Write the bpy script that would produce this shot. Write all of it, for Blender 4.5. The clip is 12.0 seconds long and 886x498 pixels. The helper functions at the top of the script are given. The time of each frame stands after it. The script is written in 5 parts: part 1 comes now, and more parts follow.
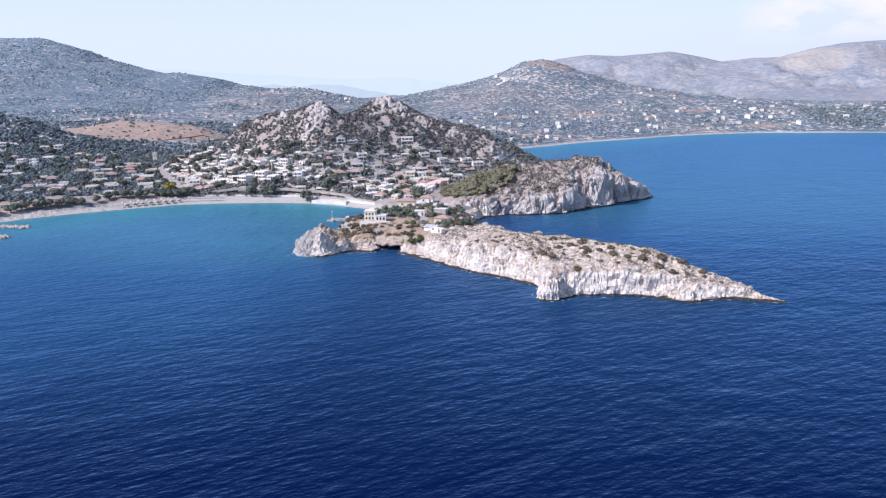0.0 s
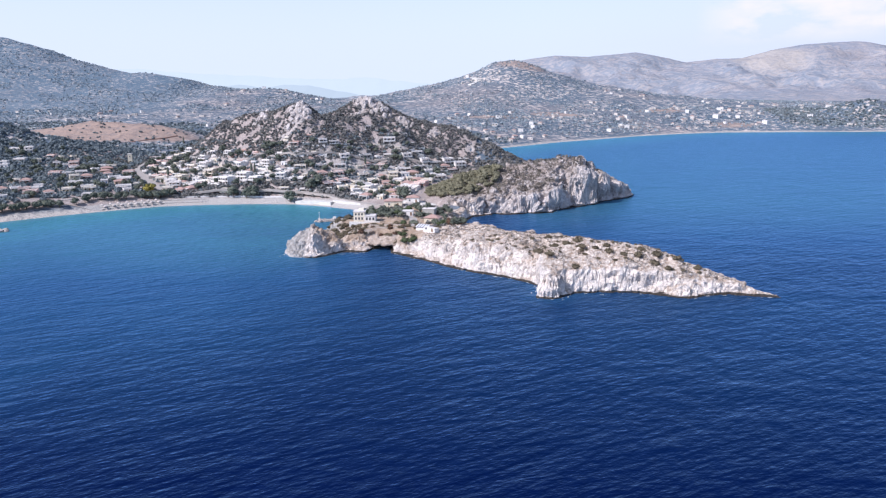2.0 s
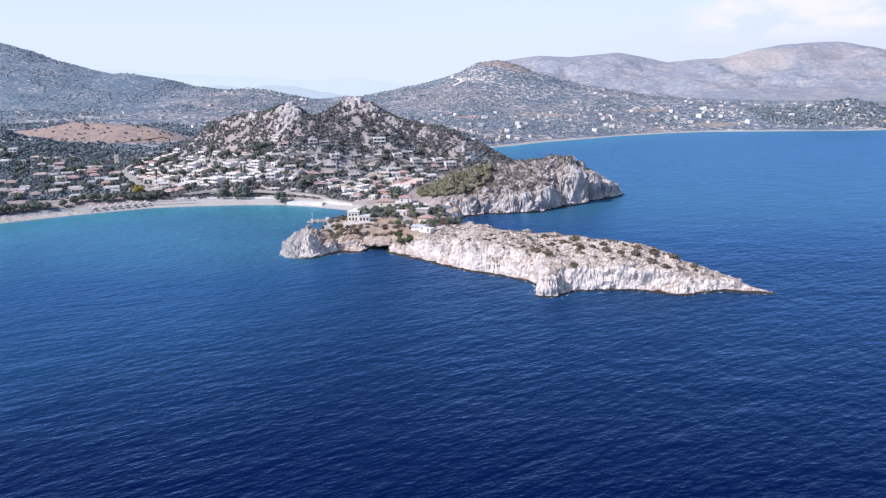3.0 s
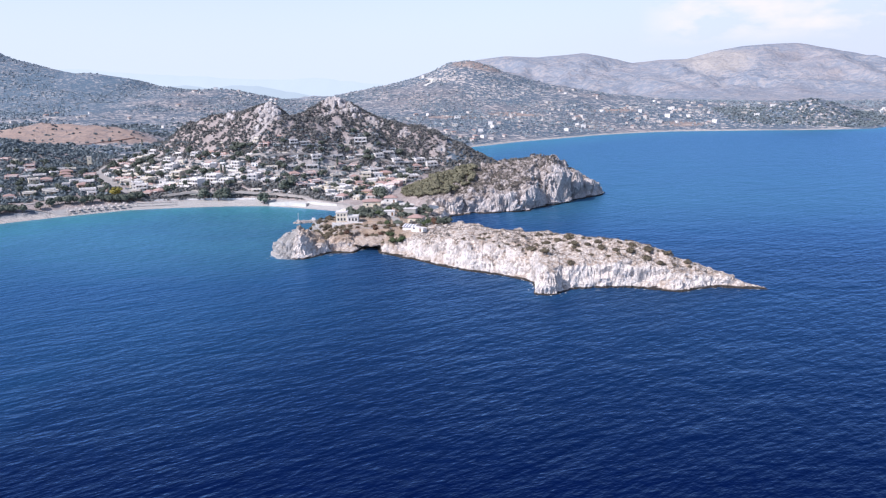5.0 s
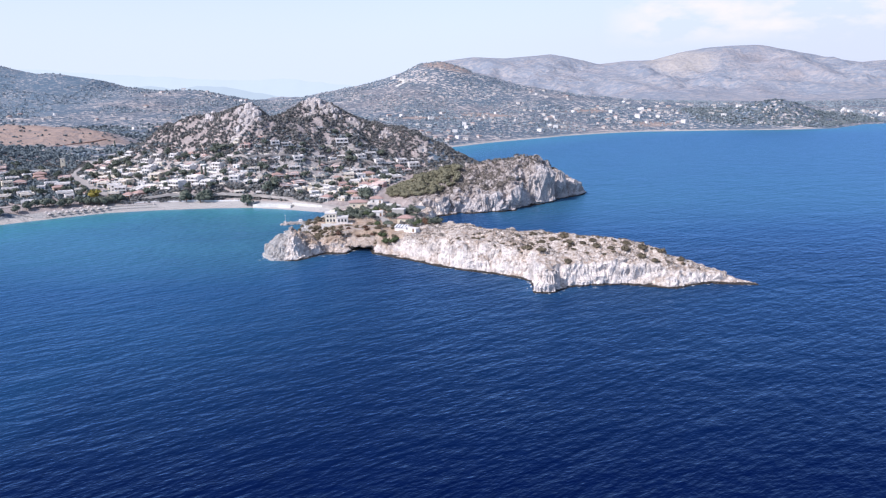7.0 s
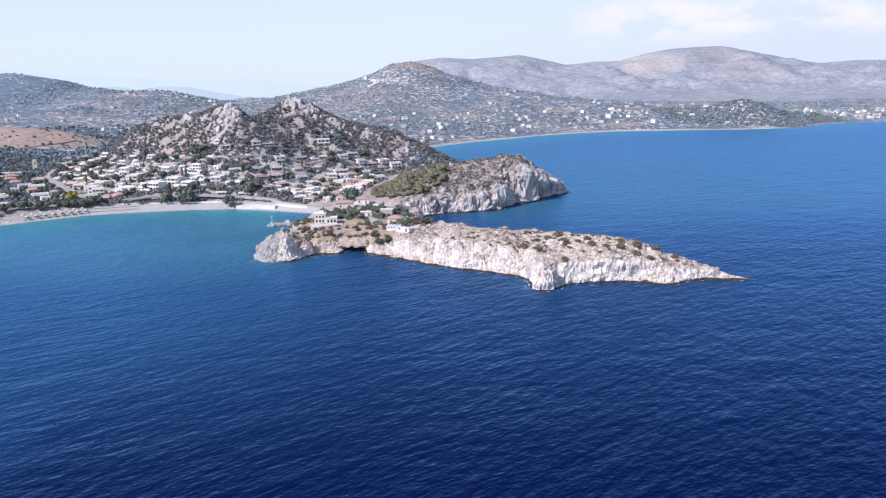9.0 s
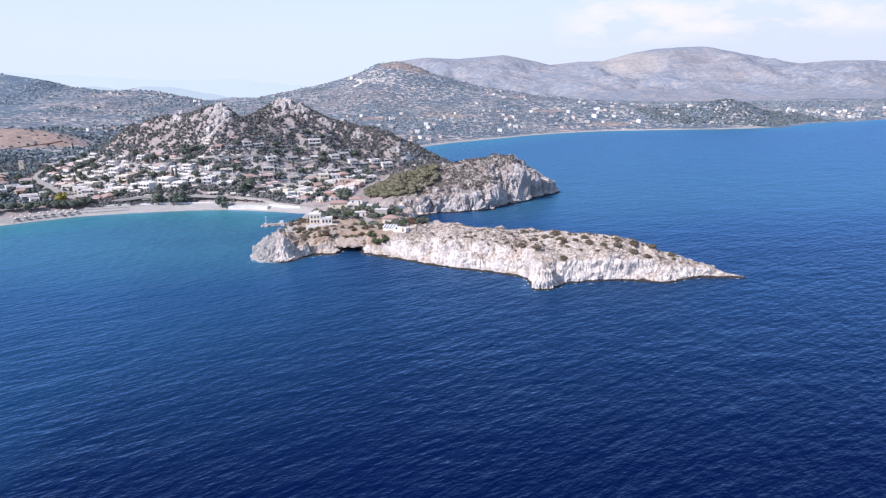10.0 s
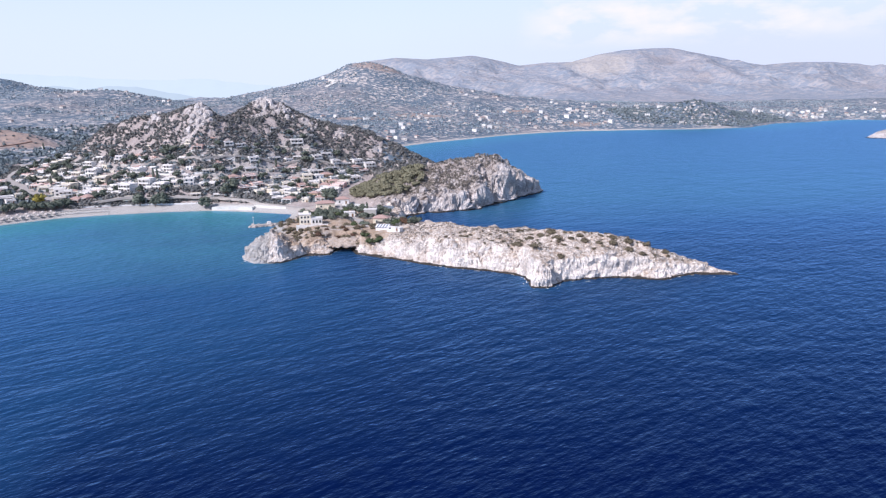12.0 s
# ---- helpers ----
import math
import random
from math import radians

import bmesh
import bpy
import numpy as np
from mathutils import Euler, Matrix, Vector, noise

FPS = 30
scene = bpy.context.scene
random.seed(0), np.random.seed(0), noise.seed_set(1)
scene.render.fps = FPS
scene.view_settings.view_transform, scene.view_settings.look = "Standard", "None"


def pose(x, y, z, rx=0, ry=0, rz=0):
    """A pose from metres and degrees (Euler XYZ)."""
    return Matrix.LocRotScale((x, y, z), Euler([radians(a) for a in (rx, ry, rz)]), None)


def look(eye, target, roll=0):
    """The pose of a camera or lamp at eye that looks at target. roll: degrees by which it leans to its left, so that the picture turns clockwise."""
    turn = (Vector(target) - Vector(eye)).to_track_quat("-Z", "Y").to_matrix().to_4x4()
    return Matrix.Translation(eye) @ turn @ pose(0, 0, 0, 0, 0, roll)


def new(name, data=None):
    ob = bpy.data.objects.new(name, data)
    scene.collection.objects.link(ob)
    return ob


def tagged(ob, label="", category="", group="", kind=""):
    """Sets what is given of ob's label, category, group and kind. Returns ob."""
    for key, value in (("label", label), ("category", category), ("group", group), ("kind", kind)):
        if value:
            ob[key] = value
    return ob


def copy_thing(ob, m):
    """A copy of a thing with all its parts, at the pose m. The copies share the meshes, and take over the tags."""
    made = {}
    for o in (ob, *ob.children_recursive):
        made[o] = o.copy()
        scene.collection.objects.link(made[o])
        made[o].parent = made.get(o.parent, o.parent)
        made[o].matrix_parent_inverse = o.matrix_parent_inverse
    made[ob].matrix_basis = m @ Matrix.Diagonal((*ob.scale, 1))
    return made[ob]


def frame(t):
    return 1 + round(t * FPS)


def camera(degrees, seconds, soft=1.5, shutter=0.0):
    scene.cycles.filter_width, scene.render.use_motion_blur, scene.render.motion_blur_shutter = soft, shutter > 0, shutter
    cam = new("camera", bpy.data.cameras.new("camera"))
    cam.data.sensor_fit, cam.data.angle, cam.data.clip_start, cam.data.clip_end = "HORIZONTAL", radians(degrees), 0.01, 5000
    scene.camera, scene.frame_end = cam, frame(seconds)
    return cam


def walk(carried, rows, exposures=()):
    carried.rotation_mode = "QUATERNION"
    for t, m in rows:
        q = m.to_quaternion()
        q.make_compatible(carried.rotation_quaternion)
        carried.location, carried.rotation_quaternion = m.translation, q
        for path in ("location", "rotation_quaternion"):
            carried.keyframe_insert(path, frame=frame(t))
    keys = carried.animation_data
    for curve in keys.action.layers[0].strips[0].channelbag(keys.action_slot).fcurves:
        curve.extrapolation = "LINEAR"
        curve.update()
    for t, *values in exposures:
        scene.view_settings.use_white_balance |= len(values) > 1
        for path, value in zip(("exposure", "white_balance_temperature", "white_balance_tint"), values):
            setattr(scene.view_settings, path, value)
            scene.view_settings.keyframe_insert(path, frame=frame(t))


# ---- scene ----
cam = camera(63.8, 12.0, soft=1.25)
PATH = [
    (0, (4.786, 1.405, 74.246), (4.428, 3.325, 73.816), -0.8),
    (0.5, (1.907, 0.471, 74.15), (1.57, 2.395, 73.72), -0.8),
    (1, (-1.071, -0.181, 74.237), (-1.386, 1.746, 73.807), -0.8),
    (1.5, (-3.849, -1.102, 74.233), (-4.141, 0.83, 73.803), -0.8),
    (2, (-6.656, -1.571, 74.184), (-6.926, 0.363, 73.754), -0.8),
    (2.5, (-9.682, -2.196, 74.236), (-9.929, -0.258, 73.806), -0.9),
    (3, (-12.391, -3.028, 74.221), (-12.615, -1.088, 73.791), -0.9),
    (5, (-24.119, -4.744, 74.192), (-24.252, -2.795, 73.761), -0.9),
    (5.5, (-27.128, -5.249, 74.327), (-27.238, -3.299, 73.896), -0.9),
    (6, (-29.951, -5.988, 74.281), (-30.039, -4.037, 73.85), -0.9),
    (6.5, (-32.992, -6.351, 74.332), (-33.057, -4.399, 73.902), -0.9),
    (7, (-35.922, -6.835, 74.351), (-35.965, -4.883, 73.921), -0.9),
    (9, (-47.659, -7.459, 74.221), (-47.613, -5.507, 73.791), -0.9),
    (9.5, (-50.611, -8.03, 74.343), (-50.542, -6.078, 73.912), -0.9),
    (10, (-53.622, -8.298, 74.413), (-53.532, -6.347, 73.982), -0.9),
    (10.5, (-56.617, -8.318, 74.381), (-56.505, -6.368, 73.95), -0.9),
    (11, (-59.563, -8.311, 74.354), (-59.429, -6.363, 73.923), -0.9),
    (11.5, (-62.599, -8.588, 74.34), (-62.442, -6.641, 73.909), -0.9),
    (12, (-65.673, -8.316, 74.264), (-65.495, -6.372, 73.833), -0.8),
]
walk(cam, [(t, look(eye, target, roll)) for t, eye, target, roll in PATH], [(0, 0.2, 6120, 15.5), (12, 0.2, 6120, 15.5)])

# ---- world and sun ----
world = bpy.data.worlds.new("world")
scene.world = world
world.use_nodes = True
wn, wl = world.node_tree.nodes, world.node_tree.links
SUN_AZ, SUN_EL = radians(233.0), radians(41.0)   # azimuth clockwise from +y
bg = wn["Background"]
sky = wn.new("ShaderNodeTexSky")
sky.sky_type = 'NISHITA'
sky.sun_disc = False
sky.sun_elevation, sky.sun_rotation = SUN_EL, SUN_AZ
sky.air_density, sky.dust_density, sky.ozone_density = 1.0, 0.8, 1.0


def wnode(kind, **inputs):
    n = wn.new(kind)
    for k, v in inputs.items():
        n.inputs[k.replace("_", " ")].default_value = v
    return n


def wramp(fac, stops):
    r = wn.new("ShaderNodeValToRGB")
    while len(r.color_ramp.elements) < len(stops):
        r.color_ramp.elements.new(0.5)
    for e, (p, c) in zip(r.color_ramp.elements, stops):
        e.position, e.color = p, (c, c, c, 1)
    wl.new(fac, r.inputs["Fac"])
    return r.outputs["Color"]


def wmix(fac, a, b):
    m = wn.new("ShaderNodeMix")
    m.data_type = 'RGBA'
    wl.new(fac, m.inputs[0])
    wl.new(a, m.inputs[6])
    if isinstance(b, tuple):
        m.inputs[7].default_value = (*b, 1)
    else:
        wl.new(b, m.inputs[7])
    return m.outputs[2]


# summer haze low in the sky, and one bank of thin cloud
SKY = 0.15
where = wn.new("ShaderNodeTexCoord")
axes = wn.new("ShaderNodeSeparateXYZ")
wl.new(where.outputs["Generated"], axes.inputs[0])
haze = wramp(axes.outputs["Z"], [(0.0, 1.0), (0.06, 0.95), (0.13, 0.75), (0.22, 0.30), (0.40, 0.0)])
tint = wmix(wramp(axes.outputs["X"], [(0.0, 1.0), (0.45, 0.0)]), wn.new("ShaderNodeRGB").outputs[0], (4.5, 5.05, 5.8))
wn["RGB"].outputs[0].default_value = (4.28, 4.66, 5.55, 1)
full = wmix(haze, sky.outputs["Color"], tint)
spread = wn.new("ShaderNodeMapping")
spread.inputs["Scale"].default_value = (13, 13, 34)
wl.new(where.outputs["Generated"], spread.inputs["Vector"])
puff = wnode("ShaderNodeTexNoise", Scale=1.0, Detail=6.0, Roughness=0.55)
wl.new(spread.outputs["Vector"], puff.inputs["Vector"])
high = wramp(axes.outputs["Z"], [(0.052, 0.0), (0.074, 1.0), (0.105, 1.0), (0.135, 0.0)])
side = wramp(axes.outputs["X"], [(0.19, 0.0), (0.25, 1.0), (0.50, 1.0), (0.70, 0.0)])
cover = wramp(puff.outputs["Fac"], [(0.41, 0.0), (0.50, 0.5), (0.64, 0.95)])
for other in (high, side):
    times = wn.new("ShaderNodeMath")
    times.operation = 'MULTIPLY'
    wl.new(cover, times.inputs[0])
    wl.new(other, times.inputs[1])
    cover = times.outputs[0]
full = wmix(cover, full, (5.75, 5.55, 5.95))
wl.new(full, bg.inputs["Color"])
bg.inputs["Strength"].default_value = SKY
sun = new("sun", bpy.data.lights.new("sun", 'SUN'))
sun.data.energy, sun.data.angle, sun.data.color = 4.7, radians(0.6), (1.0, 0.955, 0.91)
sun_way = Vector((math.sin(SUN_AZ) * math.cos(SUN_EL), math.cos(SUN_AZ) * math.cos(SUN_EL), math.sin(SUN_EL)))
sun.matrix_world = look(sun_way * 500, (0, 0, 0))

# ---- materials ----
def material(name, rough=0.8, spec=0.3):
    m = bpy.data.materials.new(name)
    m.use_nodes = True
    nt = m.node_tree
    b = nt.nodes["Principled BSDF"]
    b.inputs["Roughness"].default_value = rough
    b.inputs["Specular IOR Level"].default_value = spec
    return m, nt, b


def node(nt, kind, **inputs):
    n = nt.nodes.new(kind)
    for k, v in inputs.items():
        n.inputs[k.replace("_", " ")].default_value = v
    return n


def noise_node(nt, scale, detail=4.0, rough=0.6, stretch=(1, 1, 1), turn=0.0, local=False):
    geo = nt.nodes.new("ShaderNodeTexCoord") if local else nt.nodes.new("ShaderNodeNewGeometry")
    rot = nt.nodes.new("ShaderNodeMapping")
    rot.inputs["Rotation"].default_value = (0, 0, turn)
    mp = nt.nodes.new("ShaderNodeMapping")
    mp.inputs["Scale"].default_value = stretch
    nt.links.new(geo.outputs["Object" if local else "Position"], rot.inputs["Vector"])
    nt.links.new(rot.outputs["Vector"], mp.inputs["Vector"])
    n = node(nt, "ShaderNodeTexNoise", Scale=scale, Detail=detail, Roughness=rough)
    nt.links.new(mp.outputs["Vector"], n.inputs["Vector"])
    return n.outputs["Fac"]


def ramp(nt, fac, stops):
    r = nt.nodes.new("ShaderNodeValToRGB")
    el = r.color_ramp.elements
    while len(el) < len(stops):
        el.new(0.5)
    for e, (p, c) in zip(el, stops):
        e.position, e.color = p, (*c, 1) if len(c) == 3 else c
    nt.links.new(fac, r.inputs["Fac"])
    return r.outputs["Color"]


def mix(nt, fac, a, b, blend='MIX'):
    m = nt.nodes.new("ShaderNodeMix")
    m.data_type, m.blend_type = 'RGBA', blend
    for i, v in ((0, fac), (6, a), (7, b)):
        if isinstance(v, (int, float)):
            m.inputs[i].default_value = v
        elif isinstance(v, tuple):
            m.inputs[i].default_value = (*v, 1)
        else:
            nt.links.new(v, m.inputs[i])
    return m.outputs[2]


def bump(nt, b, height, strength, dist):
    n = node(nt, "ShaderNodeBump", Strength=strength, Distance=dist)
    nt.links.new(height, n.inputs["Height"])
    nt.links.new(n.outputs["Normal"], b.inputs["Normal"])
    return n


def attribute(nt, name):
    a = nt.nodes.new("ShaderNodeAttribute")
    a.attribute_name = name
    return a.outputs["Fac"]


BW = ((0, 0, 0), (1, 1, 1))


def step_ramp(nt, fac, lo, hi):
    return ramp(nt, fac, [(lo, BW[0]), (hi, BW[1])])


def times(nt, a, b):
    n = nt.nodes.new("ShaderNodeMath")
    n.operation = 'MULTIPLY'
    for k, v in ((0, a), (1, b)):
        if isinstance(v, float):
            n.inputs[k].default_value = v
        else:
            nt.links.new(v, n.inputs[k])
    return n.outputs[0]


def rock_material(name, pale, mid, dark, scrub, scrub_lo, scrub_hi, scale=0.25, soil=(0.40, 0.29, 0.21), wet=True):
    """Limestone with stains. Level ground carries dry scrub, gardens bare soil, the shore sand, the waterline a dark wet rim."""
    m, nt, b = material(name, 0.9, 0.2)
    big = noise_node(nt, scale * 0.35, 5, 0.65)
    fine = noise_node(nt, scale * 5, 6, 0.7)
    streak = noise_node(nt, scale * 1.6, 5, 0.7, (1, 1, 0.25))
    col = ramp(nt, big, [(0.32, mid), (0.55, pale)])
    rust = noise_node(nt, scale * 0.45, 4, 0.7, (1, 1, 0.4))
    col = mix(nt, ramp(nt, rust, [(0.60, BW[0]), (0.78, (0.4,) * 3)]), col, tuple(v * k for v, k in zip(mid, (1.0, 0.78, 0.62))))
    col = mix(nt, ramp(nt, streak, [(0.52, BW[0]), (0.76, (0.5,) * 3)]), col, dark)
    col = mix(nt, ramp(nt, fine, [(0.36, (0.7,) * 3), (0.50, BW[0])]), col, dark)
    geo = nt.nodes.new("ShaderNodeNewGeometry")
    mp = nt.nodes.new("ShaderNodeMapping")
    mp.inputs["Scale"].default_value = (1, 1, 0.45)
    nt.links.new(geo.outputs["Position"], mp.inputs["Vector"])
    bend = nt.nodes.new("ShaderNodeMix")
    bend.data_type, bend.blend_type = 'RGBA', 'ADD'
    bend.inputs[0].default_value = 1.0
    nt.links.new(mp.outputs["Vector"], bend.inputs[6])
    wavy = node(nt, "ShaderNodeTexNoise", Scale=0.5, Detail=3.0)
    nt.links.new(geo.outputs["Position"], wavy.inputs["Vector"])
    far_off = mix(nt, 1.0, wavy.outputs["Color"], (7.0, 7.0, 7.0), 'MULTIPLY')
    nt.links.new(far_off, bend.inputs[7])
    cells = node(nt, "ShaderNodeTexVoronoi", Scale=scale * 1.7)
    cells.feature = 'DISTANCE_TO_EDGE'
    nt.links.new(bend.outputs[2], cells.inputs["Vector"])
    crack = ramp(nt, cells.outputs["Distance"], [(0.0, (0.45,) * 3), (0.05, BW[0])])
    if wet:
        col = mix(nt, crack, col, dark)
    patch = noise_node(nt, scale * 2.6, 6, 0.8)
    col = mix(nt, times(nt, attribute(nt, "flat"), step_ramp(nt, patch, scrub_lo, scrub_hi)), col, scrub)
    rough = noise_node(nt, scale * 0.8, 4, 0.7)
    col = mix(nt, times(nt, attribute(nt, "soil"), ramp(nt, rough, [(0.3, (0.35,) * 3), (0.6, (0.95,) * 3)])), col, soil)
    if not wet:
        bare = ramp(nt, fine, [(0.34, dark), (0.46, (0.40, 0.355, 0.34)), (0.66, (0.58, 0.525, 0.50))])
        col = mix(nt, attribute(nt, "bare"), col, bare)
    sand = ramp(nt, fine, [(0.3, (0.37, 0.345, 0.33)), (0.7, (0.48, 0.45, 0.43))])
    col = mix(nt, attribute(nt, "sand"), col, sand)
    if wet:
        geo = nt.nodes.new("ShaderNodeNewGeometry")
        sep = nt.nodes.new("ShaderNodeSeparateXYZ")
        nt.links.new(geo.outputs["Position"], sep.inputs[0])
        lift = nt.nodes.new("ShaderNodeMath")
        lift.operation = 'MULTIPLY_ADD'
        nt.links.new(rough, lift.inputs[0])
        lift.inputs[1].default_value = -1.15
        nt.links.new(sep.outputs["Z"], lift.inputs[2])
        rim = ramp(nt, lift.outputs[0], [(0.0, (0.95,) * 3), (0.12, BW[0])])
        keep = nt.nodes.new("ShaderNodeMath")
        keep.operation = 'SUBTRACT'
        keep.inputs[0].default_value = 1.0
        nt.links.new(attribute(nt, "sand"), keep.inputs[1])
        col = mix(nt, times(nt, rim, keep.outputs[0]), col, (0.03, 0.026, 0.024))
    nt.links.new(col, b.inputs["Base Color"])
    relief = nt.nodes.new("ShaderNodeMath")
    relief.operation = 'MULTIPLY_ADD'
    nt.links.new(ramp(nt, cells.outputs["Distance"], [(0.0, BW[0]), (0.2, BW[1])]), relief.inputs[0])
    relief.inputs[1].default_value = 0.35 if wet else 0.0
    nt.links.new(fine, relief.inputs[2])
    bump(nt, b, relief.outputs[0], 0.9, 0.9)
    return m


M_ROCK = rock_material("pale_limestone", (0.87, 0.785, 0.725), (0.76, 0.67, 0.61), (0.30, 0.25, 0.23), (0.40, 0.305, 0.24), 0.41, 0.56)
M_HEAD = rock_material("headland_limestone", (0.63, 0.57, 0.55), (0.42, 0.365, 0.345), (0.19, 0.17, 0.165), (0.30, 0.25, 0.225), 0.36, 0.54, 0.2)
M_GROUND = rock_material("hillside_ground", (0.47, 0.40, 0.38), (0.35, 0.295, 0.28), (0.18, 0.155, 0.15), (0.31, 0.255, 0.235), 0.42, 0.62, 0.3, wet=False)


def hill_material(name, soil, scrub, pale, dense, size, tone, field=(0.34, 0.25, 0.21)):
    """Slopes of scrub and bare soil, seen from afar, with ploughed fields and beaches; distance haze is in the colours.
    """
    m, nt, b = material(name, 0.95, 0.1)
    v = noise_node(nt, 1.0 / size, 4, 0.66, (0.85, 1.1, 1.2))
    big = noise_node(nt, 0.10 / size, 4, 0.6)
    both = nt.nodes.new("ShaderNodeMath")
    both.operation = 'MULTIPLY_ADD'
    nt.links.new(big, both.inputs[0])
    both.inputs[1].default_value = 0.3
    nt.links.new(v, both.inputs[2])
    col = ramp(nt, both.outputs[0], [(dense - 0.06, scrub), (dense, tone), (dense + 0.035, soil), (dense + 0.11, pale)])
    warm = noise_node(nt, 0.035 / size, 3, 0.6)
    col = mix(nt, ramp(nt, warm, [(0.50, BW[0]), (0.66, (0.3,) * 3)]), col, tuple((p * 2 + q) / 3 * k for p, q, k in zip(soil, scrub, (1.18, 0.98, 0.88))))
    # wooded cover of the left range, with blue distance haze put into its colour
    col = mix(nt, times(nt, attribute(nt, "hazed_wood"), ramp(nt, v, [(0.40, (0.9,) * 3), (0.62, (0.35,) * 3)])), col, (0.125, 0.18, 0.235))
    col = mix(nt, times(nt, attribute(nt, "soil"), ramp(nt, v, [(0.3, (0.5,) * 3), (0.5, (0.95,) * 3)])), col, field)
    col = mix(nt, attribute(nt, "sand"), col, (0.42, 0.385, 0.36))
    nt.links.new(col, b.inputs["Base Color"])
    bump(nt, b, v, 0.8, size * 0.6)
    return m


# the blue in scrub and tone is distance haze, on top of the maquis colour
M_MID = hill_material("hazed_maquis_hills", (0.36, 0.325, 0.315), (0.105, 0.14, 0.18), (0.56, 0.495, 0.46), 0.68, 8.0, (0.165, 0.195, 0.235))
# haze over the far mountains is painted into these grey-blue colours
M_FAR = hill_material("hazed_mountains", (0.305, 0.30, 0.325), (0.225, 0.25, 0.30), (0.345, 0.33, 0.34), 0.66, 20.0, (0.265, 0.28, 0.315), (0.40, 0.36, 0.335))

# ---- the lie of the land ----
TABLE = np.random.RandomState(7).rand(256, 256)


def vnoise(x, y):
    xi, yi = np.floor(x).astype(int), np.floor(y).astype(int)
    fx, fy = x - xi, y - yi
    fx, fy = fx * fx * (3 - 2 * fx), fy * fy * (3 - 2 * fy)
    t = lambda a, b: TABLE[a % 256, b % 256]
    top = t(xi, yi) * (1 - fx) + t(xi + 1, yi) * fx
    low = t(xi, yi + 1) * (1 - fx) + t(xi + 1, yi + 1) * fx
    return (top * (1 - fy) + low * fy) * 2 - 1


def fbm(x, y, size, octaves=4, gain=0.5):
    total, amp = 0.0, 1.0
    for k in range(octaves):
        a = 0.6 + k
        u, v = x * math.cos(a) - y * math.sin(a), x * math.sin(a) + y * math.cos(a)
        total = total + amp * vnoise(u / size + 31.7 * k, v / size + 17.3 * k)
        amp, size = amp * gain, size * 0.5
    return total


def crag(x, y, size, octaves=4, gain=0.5):
    total, amp = 0.0, 1.0
    for k in range(octaves):
        total = total + amp * (1 - 2 * np.abs(vnoise(x / size + 11.1 * k, y / size + 5.7 * k)))
        amp, size = amp * gain, size * 0.47
    return total


def lobes(x, y, size, octaves=3, gain=0.5):
    """Rounded swellings with sharp clefts between them."""
    total, amp = 0.0, 1.0
    for k in range(octaves):
        total = total + amp * (2 * np.abs(vnoise(x / size + 11.1 * k, y / size + 5.7 * k)) - 0.66)
        amp, size = amp * gain, size * 0.47
    return total


def vnoise3(x, y, z):
    zi = np.floor(z).astype(int)
    f = z - zi
    f = f * f * (3 - 2 * f)
    return vnoise(x + 37 * (zi % 97), y + 71 * (zi % 89)) * (1 - f) + vnoise(x + 37 * ((zi + 1) % 97), y + 71 * ((zi + 1) % 89)) * f


def knobs(x, y, z, size, octaves=4, gain=0.55):
    """The same in three dimensions, for the faces of cliffs."""
    total, amp = 0.0, 1.0
    for k in range(octaves):
        total = total + amp * (2 * np.abs(vnoise3(x / size + 7.3 * k, y / size + 3.1 * k, z / size + 5.9 * k)) - 0.6)
        amp, size = amp * gain, size * 0.5
    return total


def smooth(u):
    u = np.clip(u, 0, 1)
    return u * u * (3 - 2 * u)


def to_line(x, y, line):
    """Distance to a line of nodes, and the nodes' further numbers at the nearest place of it."""
    best, vals = np.full(x.shape, 1e9), [np.zeros(x.shape) for _ in line[0][2:]]
    for p, q in zip(line, line[1:]):
        dx, dy = q[0] - p[0], q[1] - p[1]
        s = np.clip(((x - p[0]) * dx + (y - p[1]) * dy) / (dx * dx + dy * dy), 0, 1)
        d = np.hypot(x - p[0] - s * dx, y - p[1] - s * dy)
        near = d < best
        best = np.where(near, d, best)
        for i in range(len(vals)):
            vals[i] = np.where(near, p[2 + i] + s * (q[2 + i] - p[2 + i]), vals[i])
    return best, vals


def inland(x, y, ring):
    """Signed distance to a closed coast, above 0 on land."""
    d, _ = to_line(x, y, ring + ring[:1])
    inside = np.zeros(x.shape, bool)
    for p, q in zip(ring, ring[1:] + ring[:1]):
        if p[1] != q[1]:
            cross = (p[1] > y) != (q[1] > y)
            inside ^= cross & (x < (q[0] - p[0]) * (y - p[1]) / (q[1] - p[1]) + p[0])
    return np.where(inside, d, -d)


COAST = [(-120, 442), (-134, 449), (-152, 458), (-175, 466), (-204, 466), (-236, 461), (-266, 452), (-291, 432), (-318, 406),
         (-332, 388), (-345, 370), (-380, 330), (-700, 250), (-2600, 300), (-2600, 4800), (3200, 4800), (3200, 1500), (1056, 1486),
         (1006, 1544), (878, 1471), (766, 1431), (647, 1303), (527, 1284), (453, 1289), (380, 1292), (300, 1290), (228, 1258),
         (149, 1201), (74, 1122), (23, 1073), (-39, 986), (-64, 957), (-110, 880), (-100, 760), (-60, 680), (-10, 620), (8, 590),
         (0, 565), (20, 552), (45, 545), (58, 535), (60, 520), (53, 507), (40, 493), (28, 475), (8, 455), (0, 441), (-21, 434),
         (-35, 432), (-47, 423)]
